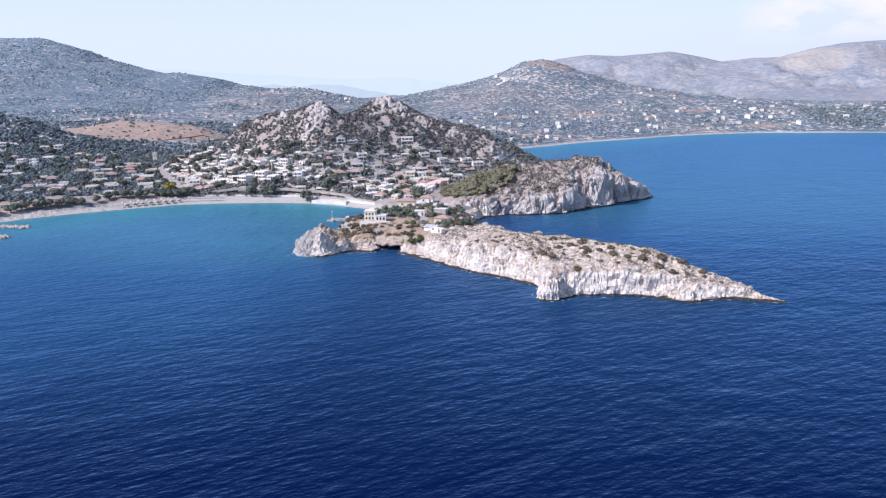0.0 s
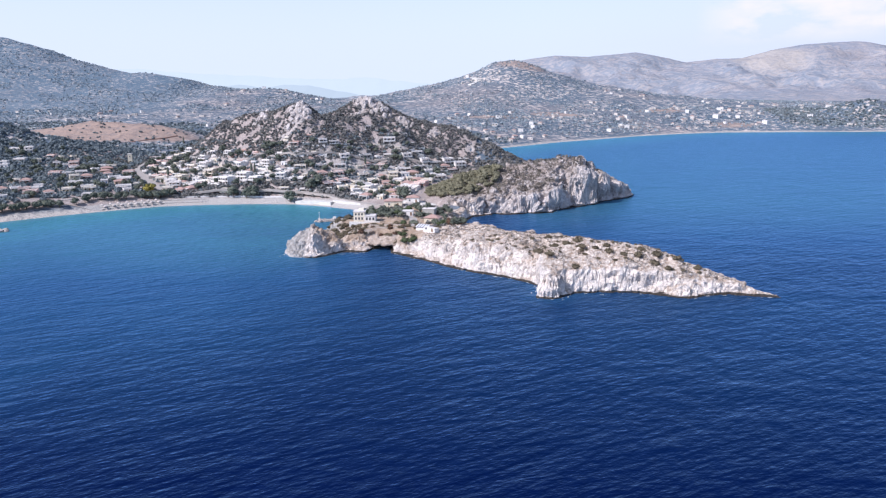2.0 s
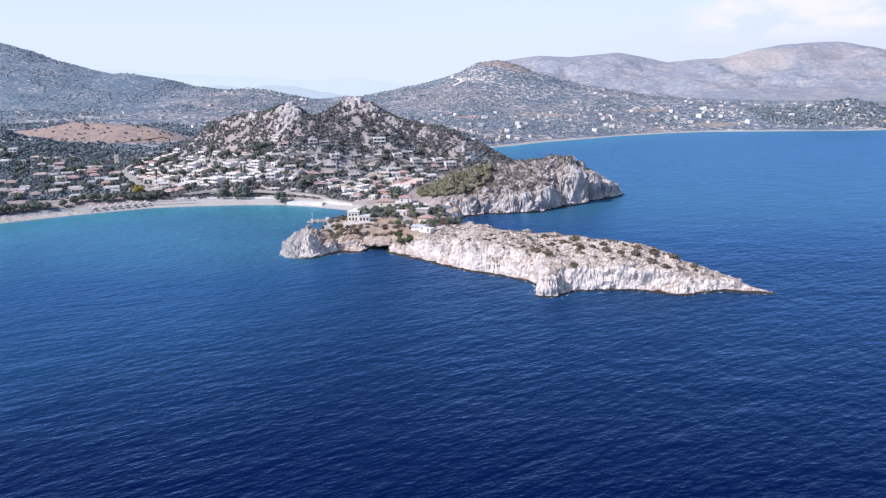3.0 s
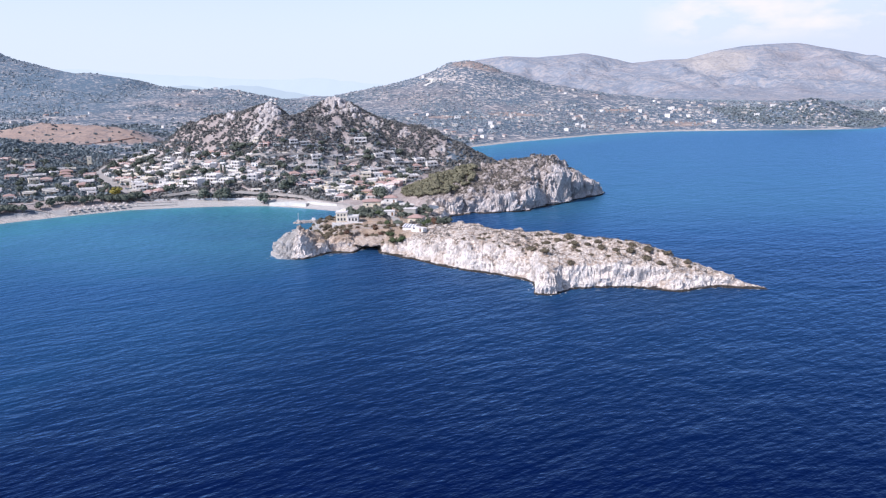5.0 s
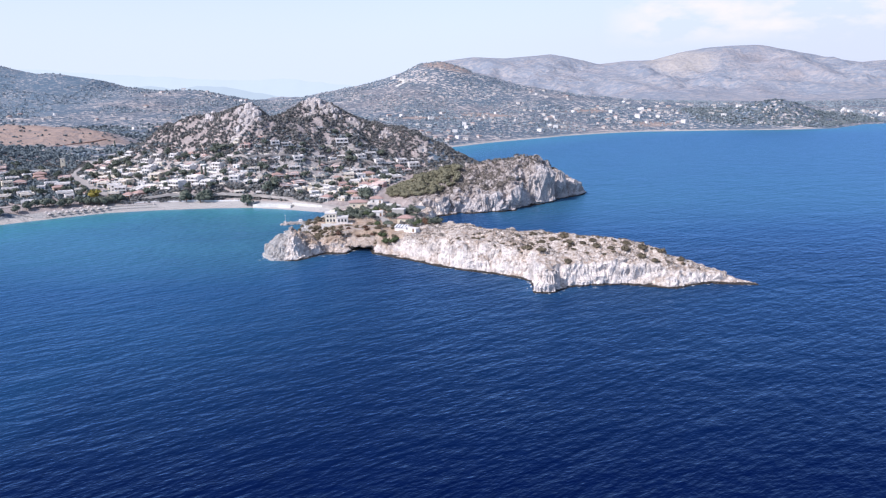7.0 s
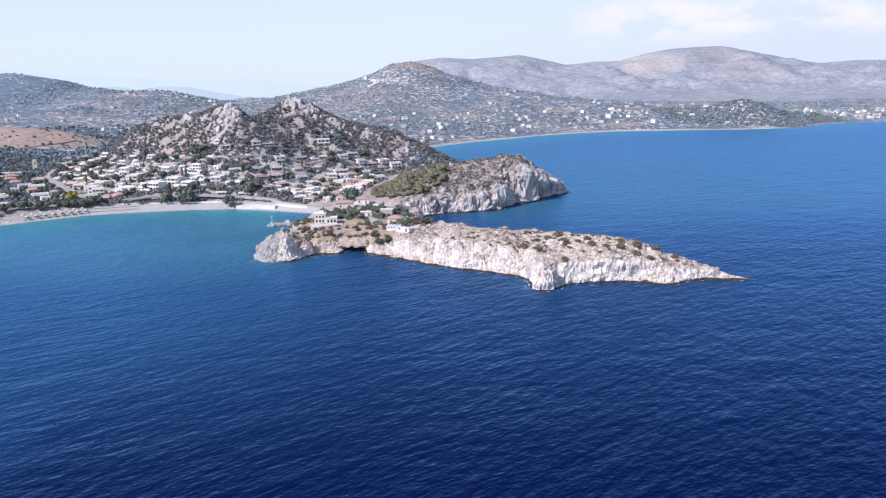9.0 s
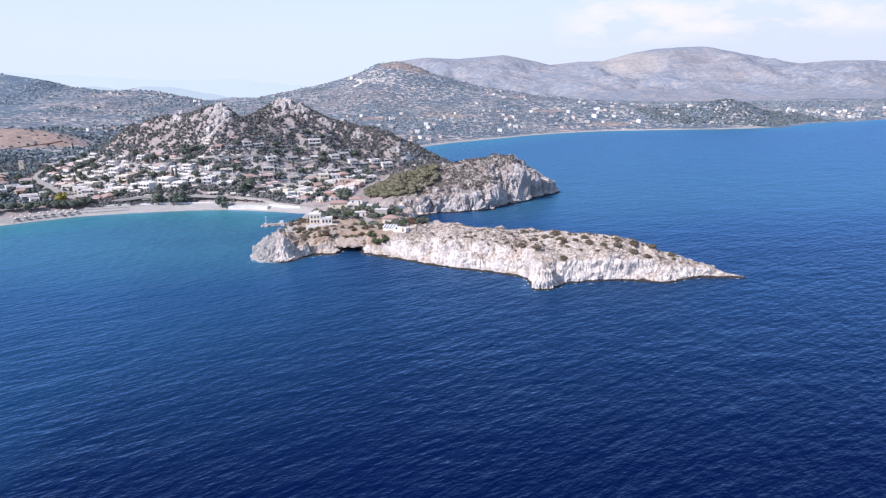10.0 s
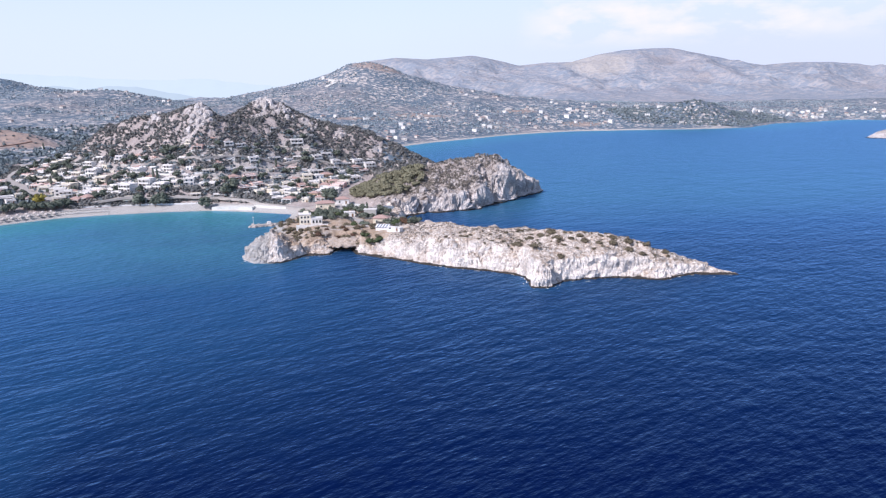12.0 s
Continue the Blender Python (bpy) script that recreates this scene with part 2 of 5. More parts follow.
PENINSULA = [(-104, 318), (-98, 321), (-89, 322), (-86, 333), (-79.5, 333), (-77, 321.5), (-71, 317), (-55, 304.5), (-44, 294), (-32, 286),
             (-20, 280), (-11, 273), (-7, 266), (-8, 252), (-3, 250), (3, 254), (6, 259), (18, 261.5), (32, 260.5), (47, 255.5),
             (54, 260.5), (63, 262), (72, 260.5), (80, 260), (73, 268), (60, 280), (45, 292), (28, 305), (8, 318), (-12, 330),
             (-28, 345), (-38, 362), (-40, 375), (-47, 392), (-50, 408), (-47, 424), (-60, 470), (-120, 470), (-120, 442), (-121, 420),
             (-121, 400), (-125, 385), (-126, 372), (-121, 358), (-118, 345), (-112, 335)]
ROCK = [(-128, 318), (-122, 310), (-110, 308), (-104, 315), (-100, 322), (-102, 332), (-112, 336), (-124, 334), (-130, 326)]
# crests: x, y, height, share of the height that is cliff, width of the cliff
PEN_CREST = [(80, 261, 1.5, 0.6, 2), (69, 265, 3.2, 0.6, 3), (57, 271, 6.5, 0.6, 4), (44, 275, 11, 0.5, 4), (32, 281, 14.3, 0.45, 4),
             (15, 290, 14.3, 0.45, 4), (-13, 303, 12.5, 0.75, 6), (-29, 312, 11.5, 0.85, 6), (-43, 322, 10.5, 0.85, 6),
             (-62, 330, 9, 0.7, 8), (-75, 345, 7.5, 0.7, 9), (-85, 365, 6, 0.8, 8), (-85, 400, 5.5, 0.8, 8), (-90, 440, 5, 0.7, 12)]
ROCK_CREST = [(-127, 320, 3.5, 0.6, 4), (-122, 322, 7.5, 0.6, 4), (-118.5, 323, 9.6, 0.55, 4), (-115, 324, 10.6, 0.55, 4), (-111, 325, 9.0, 0.55, 4), (-107, 325, 6.8, 0.55, 4), (-101, 323, 3.0, 0.6, 4)]
HEAD_CREST = [(58, 518, 4, 0.8, 4), (48, 508, 11, 0.75, 6), (39, 505, 16, 0.75, 8), (32, 500, 21, 0.7, 9), (21, 495, 28, 0.6, 10),
              (9, 490, 30, 0.4, 7), (-2, 488, 28, 0.34, 7), (-17, 487, 26, 0.32, 7), (-39, 485, 22, 0.36, 8), (-62, 480, 17, 0.4, 10),
              (-85, 480, 12, 0.3, 12)]
# ridges of the hills: x, y, height; reach of the slope
TOWN_HILL = [(-303, 600, 37), (-276, 590, 52), (-250, 580, 58), (-228, 575, 59), (-211, 565, 65), (-199, 560, 68), (-193, 570, 63),
             (-188, 575, 59), (-173, 590, 65), (-164, 595, 68), (-151, 600, 71), (-144, 600, 65), (-127, 600, 60), (-107, 600, 53),
             (-73, 595, 41), (-49, 590, 31), (-35, 585, 23), (-20, 580, 16)]
TOWN_SPUR = [(-192, 553, 58), (-172, 563, 57), (-150, 576, 59), (-130, 580, 52)]
LEFT_RANGE = [(-2600, 1800, 250), (-1572, 1800, 239), (-1439, 1800, 235), (-1381, 1800, 218), (-1314, 1800, 201), (-1232, 1800, 171),
              (-1150, 1800, 150), (-1085, 1800, 137), (-1020, 1800, 133), (-939, 1800, 120), (-861, 1800, 100), (-782, 1750, 90),
              (-652, 1700, 88), (-579, 1700, 75), (-530, 1700, 64), (-405, 1700, 60), (-300, 1600, 40)]
RIGHT_HILL = [(-423, 1790, 67), (-358, 1790, 80), (-258, 1790, 99), (-174, 1790, 124), (-119, 1790, 146), (-72, 1790, 148),
              (-24, 1790, 135), (16, 1790, 117), (109, 1790, 93), (188, 1790, 79), (265, 1790, 65), (400, 1790, 50)]
FAR_RANGE = [(-2500, 4000, 0), (-420, 4000, 0), (-330, 4000, 40), (-200, 4000, 205), (-106, 4000, 245), (57, 4000, 263), (233, 4000, 253), (480, 4000, 270), (633, 4000, 238),
             (735, 4000, 213), (890, 4000, 229), (1100, 3900, 225)]
BIG_MOUNTAIN = [(700, 3350, 165), (838, 3300, 203), (970, 3300, 237), (1076, 3300, 253), (1180, 3300, 260), (1291, 3300, 262),
                (1428, 3300, 240), (1624, 3300, 200), (1764, 3300, 181), (1903, 3300, 190), (2101, 3300, 193), (2303, 3300, 173), (2700, 3300, 130)]
BROWN_HILL = [(-660, 820, 34), (-560, 815, 44), (-490, 810, 43), (-440, 805, 38), (-400, 800, 24)]
WOOD_HILL = [(-720, 660, 66), (-568, 640, 57), (-530, 640, 51), (-494, 640, 37), (-442, 620, 28), (-394, 600, 18), (-350, 560, 6)]
BAY_HILL = [(480, 1430, 26), (540, 1420, 46), (590, 1410, 56), (640, 1410, 54), (710, 1420, 40), (770, 1470, 16)]


def crested(x, y, d, crest, wob):
    e, (top, share, wide) = to_line(x, y, crest)
    wide = wide * (1.5 + 0.9 * fbm(x, y, 17, 2))
    share = np.clip(share * (1 + 0.35 * fbm(x, y, 13, 2)), 0.1, 0.95)
    d = np.where(d > 0, np.maximum(d + wob * smooth(d / 3.5) + 0.25, 0), 0)
    return top * (share * smooth(d / wide) + (1 - share) * d / (d + e + 0.01))


def ridge(x, y, line, reach, base, power=1.0):
    near, mass, tops = np.full(x.shape, 1e9), 0.0, 0.0
    for p, q in zip(line, line[1:]):
        e, (top,) = to_line(x, y, [p, q])
        near = np.minimum(near, e)
        w = (e + 1.0) ** -4.0
        mass, tops = mass + w, tops + w * top
    e = np.sqrt(near * near + (0.12 * reach) ** 2) - 0.12 * reach
    return base + np.maximum(tops / mass - base, 0) * np.exp(-(e / reach) ** power)


def land(x, y):
    """Height of the ground at x, y (arrays); below 0 is sea bed."""
    dm, dp, dr = inland(x, y, COAST), inland(x, y, PENINSULA), inland(x, y, ROCK)
    near = np.hypot(x + 100, y - 450) < 420
    inl = np.maximum(dm, 0)
    base = 1.8 * smooth(inl / 9) + 0.055 * np.minimum(np.maximum(inl - 10, 0), 350) + 0.014 * np.maximum(inl - 360, 0)
    # the terrace behind the beach, below the houses
    bank = smooth((x + 262) / 30) * smooth((-135 - x) / 25) * smooth((inl - 14) / 6)
    base = base + 4.5 * bank * (y < 560)
    z, off = base, np.full(x.shape, 1e9)
    for line, reach in ((TOWN_HILL, 33), (TOWN_SPUR, 33), (WOOD_HILL, 60), (BROWN_HILL, 60), (LEFT_RANGE, 330), (RIGHT_HILL, 260), (FAR_RANGE, 500),
                        (BIG_MOUNTAIN, 480), (BAY_HILL, 60)):
        z = np.maximum(z, ridge(x, y, line, reach, base, 1.3 if reach < 40 else 1.0))
        off = np.minimum(off, to_line(x, y, line)[0])
    z = base + (z - base) * smooth(inl / (22 + 110 * smooth((y - 700) / 200)))
    rough = smooth((z - base) / 25)
    far = smooth((y - 700) / 800)
    z = z + rough * ((1 - far) * (1.5 * crag(x, y, 19, 4, 0.6) + 3.0 * fbm(x, y, 48, 3) - 0.6) + far * ((1.5 + (2.5 + 20 * smooth((y - 2200) / 400)) * smooth(off / 260)) * crag(x, y, 210, 5) - 2))
    # the rocky headland
    wob = 9.0 * lobes(x, y, 19, 2, 0.6) + 1.6 * lobes(x, y, 7, 3, 0.6) + 2.5
    head = crested(x, y, dm, HEAD_CREST, wob) + (1.4 * fbm(x, y, 9, 4) + 0.9 * crag(x, y, 8, 4)) * smooth(inl / 6)
    w = smooth((x + 90) / 35) * smooth((590 - y) / 30) * smooth((y - 400) / 15)
    z = z * (1 - w) + np.maximum(head, 0) * w
    z = np.where(dm > 0, z * smooth((inl + 0.6) / 3), np.maximum(0.12 * dm, -4))
    # the peninsula and the rock at its foot
    wob = 3.6 * lobes(x, y, 14, 2) + 0.6 * lobes(x, y, 5, 3, 0.65) + 1.0
    rel = (0.7 * fbm(x, y, 5, 5) + 0.35 * crag(x, y, 6, 4)) * smooth((dp - 0.5) / 4) * (0.45 + 0.55 * smooth((x + 60) / 10))
    low = 1 - 0.72 * smooth((-97 - x) / 14) * smooth((372 - y) / 12)
    pen = np.where(dp > -1.5, crested(x, y, dp, PEN_CREST, wob) * low + rel, -9)
    wob = 2.0 * lobes(x + 40, y, 9, 3) + 1.2 * lobes(x, y, 4, 3, 0.65) + 1.0
    roc = np.where(dr > -1.5, crested(x, y, dr, ROCK_CREST, wob) + (1.0 * fbm(x, y, 4, 4) + 1.3 * crag(x, y, 6, 4)) * smooth(dr / 3), -9)
    both = np.maximum(pen, roc)
    sea_bed = np.maximum(0.5 * np.maximum(dp, dr), -4)
    both = np.where(both > 0.01, both, sea_bed)
    return np.where(y < 455, np.maximum(both, z), z)


VILLAGE = [(-300, 480), (-272, 472), (-240, 478), (-190, 484), (-150, 478), (-120, 462), (-98, 460), (-92, 500), (-75, 560), (-120, 575), (-150, 552),
           (-200, 532), (-250, 548), (-300, 580), (-340, 590), (-345, 560)]
WEST = [(-330, 460), (-300, 480), (-340, 560), (-440, 610), (-560, 600), (-520, 520), (-400, 440), (-372, 420)]
GRIDS = []


def bare_rock(x, y):
    """How far the hill's two peaks and its right shoulder are bare limestone."""
    out = np.zeros(np.shape(x))
    for cx, cy, rx, ry in ((-199, 553, 10, 13), (-152, 597, 12, 9), (-236, 570, 6, 6), (-205, 538, 5, 7), (-122, 592, 7, 4), (-96, 588, 8, 4), (-62, 582, 9, 4)):
        out = np.maximum(out, smooth((0.85 - np.hypot((x - cx) / rx, (y - cy) / ry) + 0.6 * fbm(x, y, 7, 3)) / 0.4))
    return out




def sheet(name, xs, ys, mat, hole=None, sink=0.0, craggy=0.0, tall=1.2, size=6.0):
    """A piece of the ground between lines xs and ys."""
    X, Y = np.meshgrid(xs, ys)
    Z = land(X, Y) - sink
    gy, gx = np.gradient(Z, ys, xs)
    steep = np.hypot(gx, gy)
    nx, ny = len(xs), len(ys)
    long = np.sqrt(1 + steep ** 2)
    bare = bare_rock(X, Y) if name == "ground_town" else np.zeros(X.shape)
    face = (craggy + 0.8 * bare) * (0.22 + 0.78 * np.maximum(smooth((steep - 0.35) / 0.9), 0.7 * bare)) * smooth((Z + 0.6) / 1.2)
    out = face * (0.9 * knobs(X, Y, Z * tall, size) + 0.35 * vnoise3(X / 0.9, Y / 0.9, Z / 0.9)) if craggy else 0 * Z
    verts = np.stack([X - gx / long * out, Y - gy / long * out, Z + out / long], -1).reshape(-1, 3)
    Z = Z + 0.6 * out / long
    i = np.arange(nx * ny).reshape(ny, nx)
    quads = np.stack([i[:-1, :-1], i[:-1, 1:], i[1:, 1:], i[1:, :-1]], -1).reshape(-1, 4)
    top = Z.reshape(-1)[quads].max(1)
    keep = top > -3.6
    if hole:
        cx, cy = verts[quads].mean(1)[:, 0], verts[quads].mean(1)[:, 1]
        for x0, x1, y0, y1 in hole:
            keep &= ~((cx > x0) & (cx < x1) & (cy > y0) & (cy < y1))
    quads = quads[keep]
    used = np.unique(quads)
    back = np.zeros(nx * ny, int)
    back[used] = np.arange(len(used))
    me = bpy.data.meshes.new(name)
    me.from_pydata(verts[used].tolist(), [], back[quads].tolist())
    me.polygons.foreach_set("use_smooth", [craggy == 0.0] * len(me.polygons))
    dm = inland(X, Y, COAST)
    beach = np.where(Y < 520, smooth((-112 - X) / 6) * smooth((12 - dm) / 3), smooth((Y - 930) / 20) * smooth((11 - dm) / 5) * smooth((640 - X) / 60))
    inside = np.maximum(inland(X, Y, VILLAGE), 0.7 * inland(X, Y, WEST)) if name == "ground_town" else np.full(X.shape, -9.0)
    beach = np.maximum(beach, 0.6 * smooth(inside / 8) * smooth(1.6 * fbm(X, Y, 10, 3) + 0.5))
    garden = smooth((-58 - X) / 6) * smooth((430 - Y) / 10) * smooth((Y - 318) / 6) * smooth((Z - 3) / 1.5)
    brown = smooth((1.25 - np.hypot((X + 535) / 135, (Y - 775) / 52)) / 0.4)
    brown = np.maximum(brown, 0.8 * smooth((1.2 - np.hypot((X - 900) / 150, (Y - 3130) / 190)) / 0.5))
    for px, py, rx, ry in ((-90, 1270, 60, 22), (215, 1420, 45, 30), (20, 1330, 50, 25), (330, 1345, 40, 16), (-60, 1760, 60, 30)):
        brown = np.maximum(brown, 0.75 * smooth((1.2 - np.hypot((X - px) / rx, (Y - py) / ry)) / 0.5))
    hay = smooth((1.3 - np.hypot((X + 540) / 34, (Y - 846) / 22)) / 0.3)
    for key, value in (("flat", smooth((1.7 - steep) / 0.9)), ("sand", np.maximum(beach, hay) * (Z > -1)), ("soil", np.maximum(garden, brown)), ("bare", bare), ("hazed_wood", smooth((-560 - X + 160 * fbm(X, Y, 260, 2)) / 420) * smooth((Y - 900) / 300))):
        a = me.attributes.new(key, 'FLOAT', 'POINT')
        a.data.foreach_set("value", value.reshape(-1)[used].astype(np.float32))
    GRIDS.append((xs, ys, Z))
    me.materials.append(mat)
    return new(name, me)


def lines(a, b, step):
    return np.linspace(a, b, int(round((b - a) / step)) + 1)


peninsula = tagged(sheet("ground_peninsula", lines(-138, 88, 0.45), lines(242, 431, 0.45), M_ROCK, craggy=1.3, tall=1.8), "pale limestone peninsula with dry scrub above low cliffs", "headland", kind="structure")
headland = tagged(sheet("ground_headland", lines(-68, 72, 0.5), lines(422, 562, 0.5), M_HEAD, craggy=2.6, tall=1.0, size=9.0), "rocky limestone headland with pale cliffs over the sea", "headland", kind="structure")
town = tagged(sheet("ground_town", lines(-440, -60, 1.25), lines(428, 640, 1.25), M_GROUND, craggy=0.12), "sloping stony ground under the seaside village", "ground", kind="structure")
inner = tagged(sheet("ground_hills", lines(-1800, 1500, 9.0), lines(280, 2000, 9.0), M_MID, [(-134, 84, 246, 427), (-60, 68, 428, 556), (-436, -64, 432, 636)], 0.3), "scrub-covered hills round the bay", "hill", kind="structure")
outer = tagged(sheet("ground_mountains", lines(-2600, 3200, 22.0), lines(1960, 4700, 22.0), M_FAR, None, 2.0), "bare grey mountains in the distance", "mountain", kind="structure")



def ground(x, y):
    """Height of the built ground at one place, from the finest piece that has it."""
    for xs, ys, Z in GRIDS:
        if xs[0] < x < xs[-1] and ys[0] < y < ys[-1]:
            u, v = (x - xs[0]) / (xs[1] - xs[0]), (y - ys[0]) / (ys[1] - ys[0])
            i, j = int(u), int(v)
            u, v = u - i, v - j
            return float((Z[j, i] * (1 - u) + Z[j, i + 1] * u) * (1 - v) + (Z[j + 1, i] * (1 - u) + Z[j + 1, i + 1] * u) * v)
    return 0.0


# ---- sea ----
def sea_material():
    m, nt, b = material("sea_water", 0.22, 0.13)
    b.inputs["IOR"].default_value = 1.33
    b.inputs["Specular Tint"].default_value = (0.45, 0.8, 1.0, 1)
    # real shallows, plus sky sheen painted into the colour of farther water
    sh = attribute(nt, "shallow_sheen")
    patch = noise_node(nt, 0.02, 4, 0.6)
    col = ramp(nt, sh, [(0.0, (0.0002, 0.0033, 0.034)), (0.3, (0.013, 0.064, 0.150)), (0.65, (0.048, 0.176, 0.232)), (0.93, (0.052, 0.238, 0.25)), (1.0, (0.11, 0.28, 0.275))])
    col = mix(nt, ramp(nt, patch, [(0.35, BW[0]), (0.7, (0.2,) * 3)]), col, (0.0003, 0.008, 0.058))
    nt.links.new(col, b.inputs["Base Color"])
    w1 = noise_node(nt, 0.40, 3, 0.5, (0.48, 1.0, 1), radians(-40))
    w2 = noise_node(nt, 1.1, 2, 0.55, (0.4, 1.0, 1), radians(-20))
    w3 = noise_node(nt, 0.11, 3, 0.6, (0.4, 1.0, 1), radians(-30))
    w4 = noise_node(nt, 0.04, 3, 0.6, (0.8, 1.0, 1), radians(-25))
    waves = w1
    for layer, weight in ((w2, 0.3), (w3, 1.5), (w4, 1.6)):
        ma = nt.nodes.new("ShaderNodeMath")
        ma.operation = 'MULTIPLY_ADD'
        nt.links.new(layer, ma.inputs[0])
        ma.inputs[1].default_value = weight
        nt.links.new(waves, ma.inputs[2])
        waves = ma.outputs[0]
    bp = bump(nt, b, waves, 1.0, 0.85)
    b.inputs["Specular IOR Level"].default_value = 0.0
    gloss = node(nt, "ShaderNodeBsdfGlossy", Color=(0.30, 0.52, 0.88, 1), Roughness=0.31)
    fresnel = node(nt, "ShaderNodeFresnel", IOR=1.33)
    both = nt.nodes.new("ShaderNodeMixShader")
    nt.links.new(bp.outputs["Normal"], gloss.inputs["Normal"])
    nt.links.new(bp.outputs["Normal"], fresnel.inputs["Normal"])
    nt.links.new(fresnel.outputs["Fac"], both.inputs[0])
    nt.links.new(b.outputs["BSDF"], both.inputs[1])
    nt.links.new(gloss.outputs["BSDF"], both.inputs[2])
    nt.links.new(both.outputs[0], nt.nodes["Material Output"].inputs["Surface"])
    return m


def sea():
    xs = np.concatenate([[-4800, -3000, -1500, -800, -600], lines(-460, 160, 5), lines(200, 1200, 50), [2500, 4800]])
    ys = np.concatenate([[-4800, -2000, -500, -100, 0, 40, 80, 120, 160, 200], lines(240, 640, 5), lines(680, 1600, 40), [2500, 4800]])
    X, Y = np.meshgrid(xs, ys)
    dm, dp, dr = -inland(X, Y, COAST), -inland(X, Y, PENINSULA), -inland(X, Y, ROCK)
    bay = smooth((-108 - X) / 40) * smooth((700 - Y) / 100)
    farbay = smooth((Y - 700) / 150)
    reach = 5 + bay * 150 + farbay * 190
    sh = np.exp(-np.maximum(dm, 0) / reach) * (0.35 + 0.65 * np.maximum(bay, farbay))
    sh = np.maximum(sh, 0.24 * np.exp(-np.maximum(np.minimum(dp, dr), 0) / 12) * (0.6 + 0.6 * smooth(0.5 + fbm(X, Y, 30, 3))))
    # open water paled with distance, imitating sky sheen; the bay term is real shallows
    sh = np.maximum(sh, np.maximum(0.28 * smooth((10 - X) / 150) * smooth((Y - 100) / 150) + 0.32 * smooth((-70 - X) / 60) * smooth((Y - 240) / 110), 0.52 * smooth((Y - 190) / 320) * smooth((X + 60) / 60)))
    # whole sea lightened along y, imitating the sheen of distant water
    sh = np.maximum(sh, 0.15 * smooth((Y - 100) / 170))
    nx, ny = len(xs), len(ys)
    i = np.arange(nx * ny).reshape(ny, nx)
    quads = np.stack([i[:-1, :-1], i[:-1, 1:], i[1:, 1:], i[1:, :-1]], -1).reshape(-1, 4)
    me = bpy.data.meshes.new("sea")
    me.from_pydata(np.stack([X, Y, 0 * X], -1).reshape(-1, 3).tolist(), [], quads.tolist())
    a = me.attributes.new("shallow_sheen", 'FLOAT', 'POINT')
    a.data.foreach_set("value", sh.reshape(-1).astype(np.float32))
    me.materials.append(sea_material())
    return tagged(new("water_sea", me), "deep blue rippled sea, turquoise over the shallows", "sea", kind="structure")


sea()


# ---- faint ranges at the horizon ----
def faint_range(name, nodes, colour, label):
    bm = bmesh.new()
    rows = []
    xs = np.array([n[0] for n in nodes], float)
    tall = np.array([n[2] for n in nodes], float)
    deep = np.array([n[1] for n in nodes], float)
    for x in lines(xs[0], xs[-1], 12):
        y, z = np.interp(x, xs, deep), np.interp(x, xs, tall)
        z += 5 * float(fbm(np.array([x]), np.array([0.0]), 140, 4)[0])
        rows.append([bm.verts.new((x, y + k, h)) for k, h in ((-260, -5), (-120, z * 0.55), (0, z), (80, -5))])
    for p, q in zip(rows, rows[1:]):
        for k in range(3):
            bm.faces.new((p[k], q[k], q[k + 1], p[k + 1]))
    me = bpy.data.meshes.new(name)
    bm.to_mesh(me)
    bm.free()
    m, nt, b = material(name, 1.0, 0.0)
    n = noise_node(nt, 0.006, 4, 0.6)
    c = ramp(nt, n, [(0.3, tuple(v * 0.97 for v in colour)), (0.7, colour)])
    # haze is painted in: the ranges emit their pale colour
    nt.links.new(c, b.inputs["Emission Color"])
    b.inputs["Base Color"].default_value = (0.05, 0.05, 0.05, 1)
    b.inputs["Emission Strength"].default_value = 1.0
    me.materials.append(m)
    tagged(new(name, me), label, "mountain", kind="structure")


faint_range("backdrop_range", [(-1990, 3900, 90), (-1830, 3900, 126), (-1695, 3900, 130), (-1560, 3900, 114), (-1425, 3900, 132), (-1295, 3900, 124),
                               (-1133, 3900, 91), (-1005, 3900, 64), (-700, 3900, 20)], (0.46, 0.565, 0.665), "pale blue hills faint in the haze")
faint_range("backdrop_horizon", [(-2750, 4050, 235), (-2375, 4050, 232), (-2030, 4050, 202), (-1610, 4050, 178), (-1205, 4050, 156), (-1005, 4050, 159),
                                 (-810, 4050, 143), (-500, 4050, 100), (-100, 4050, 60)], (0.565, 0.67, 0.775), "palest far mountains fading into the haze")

# ---- building blocks ----
def box(bm, x0, x1, y0, y1, z0, z1):
    v = [bm.verts.new(p) for p in ((x0, y0, z0), (x1, y0, z0), (x1, y1, z0), (x0, y1, z0), (x0, y0, z1), (x1, y0, z1), (x1, y1, z1), (x0, y1, z1))]
    for f in ((3, 2, 1, 0), (4, 5, 6, 7), (0, 1, 5, 4), (1, 2, 6, 5), (2, 3, 7, 6), (3, 0, 4, 7)):
        bm.faces.new([v[i] for i in f])
    return bm


def part(name, bm, mat, parent=None, label="", flat=True):
    me = bpy.data.meshes.new(name)
    bm.to_mesh(me)
    bm.free()
    if not flat:
        me.polygons.foreach_set("use_smooth", [True] * len(me.polygons))
    me.materials.append(mat)
    ob = new(name, me)
    ob.parent = parent
    if label:
        ob["label"] = label
    return ob


def block(name, dims, mat, parent=None, label=""):
    return part(name, box(bmesh.new(), *dims), mat, parent, label)


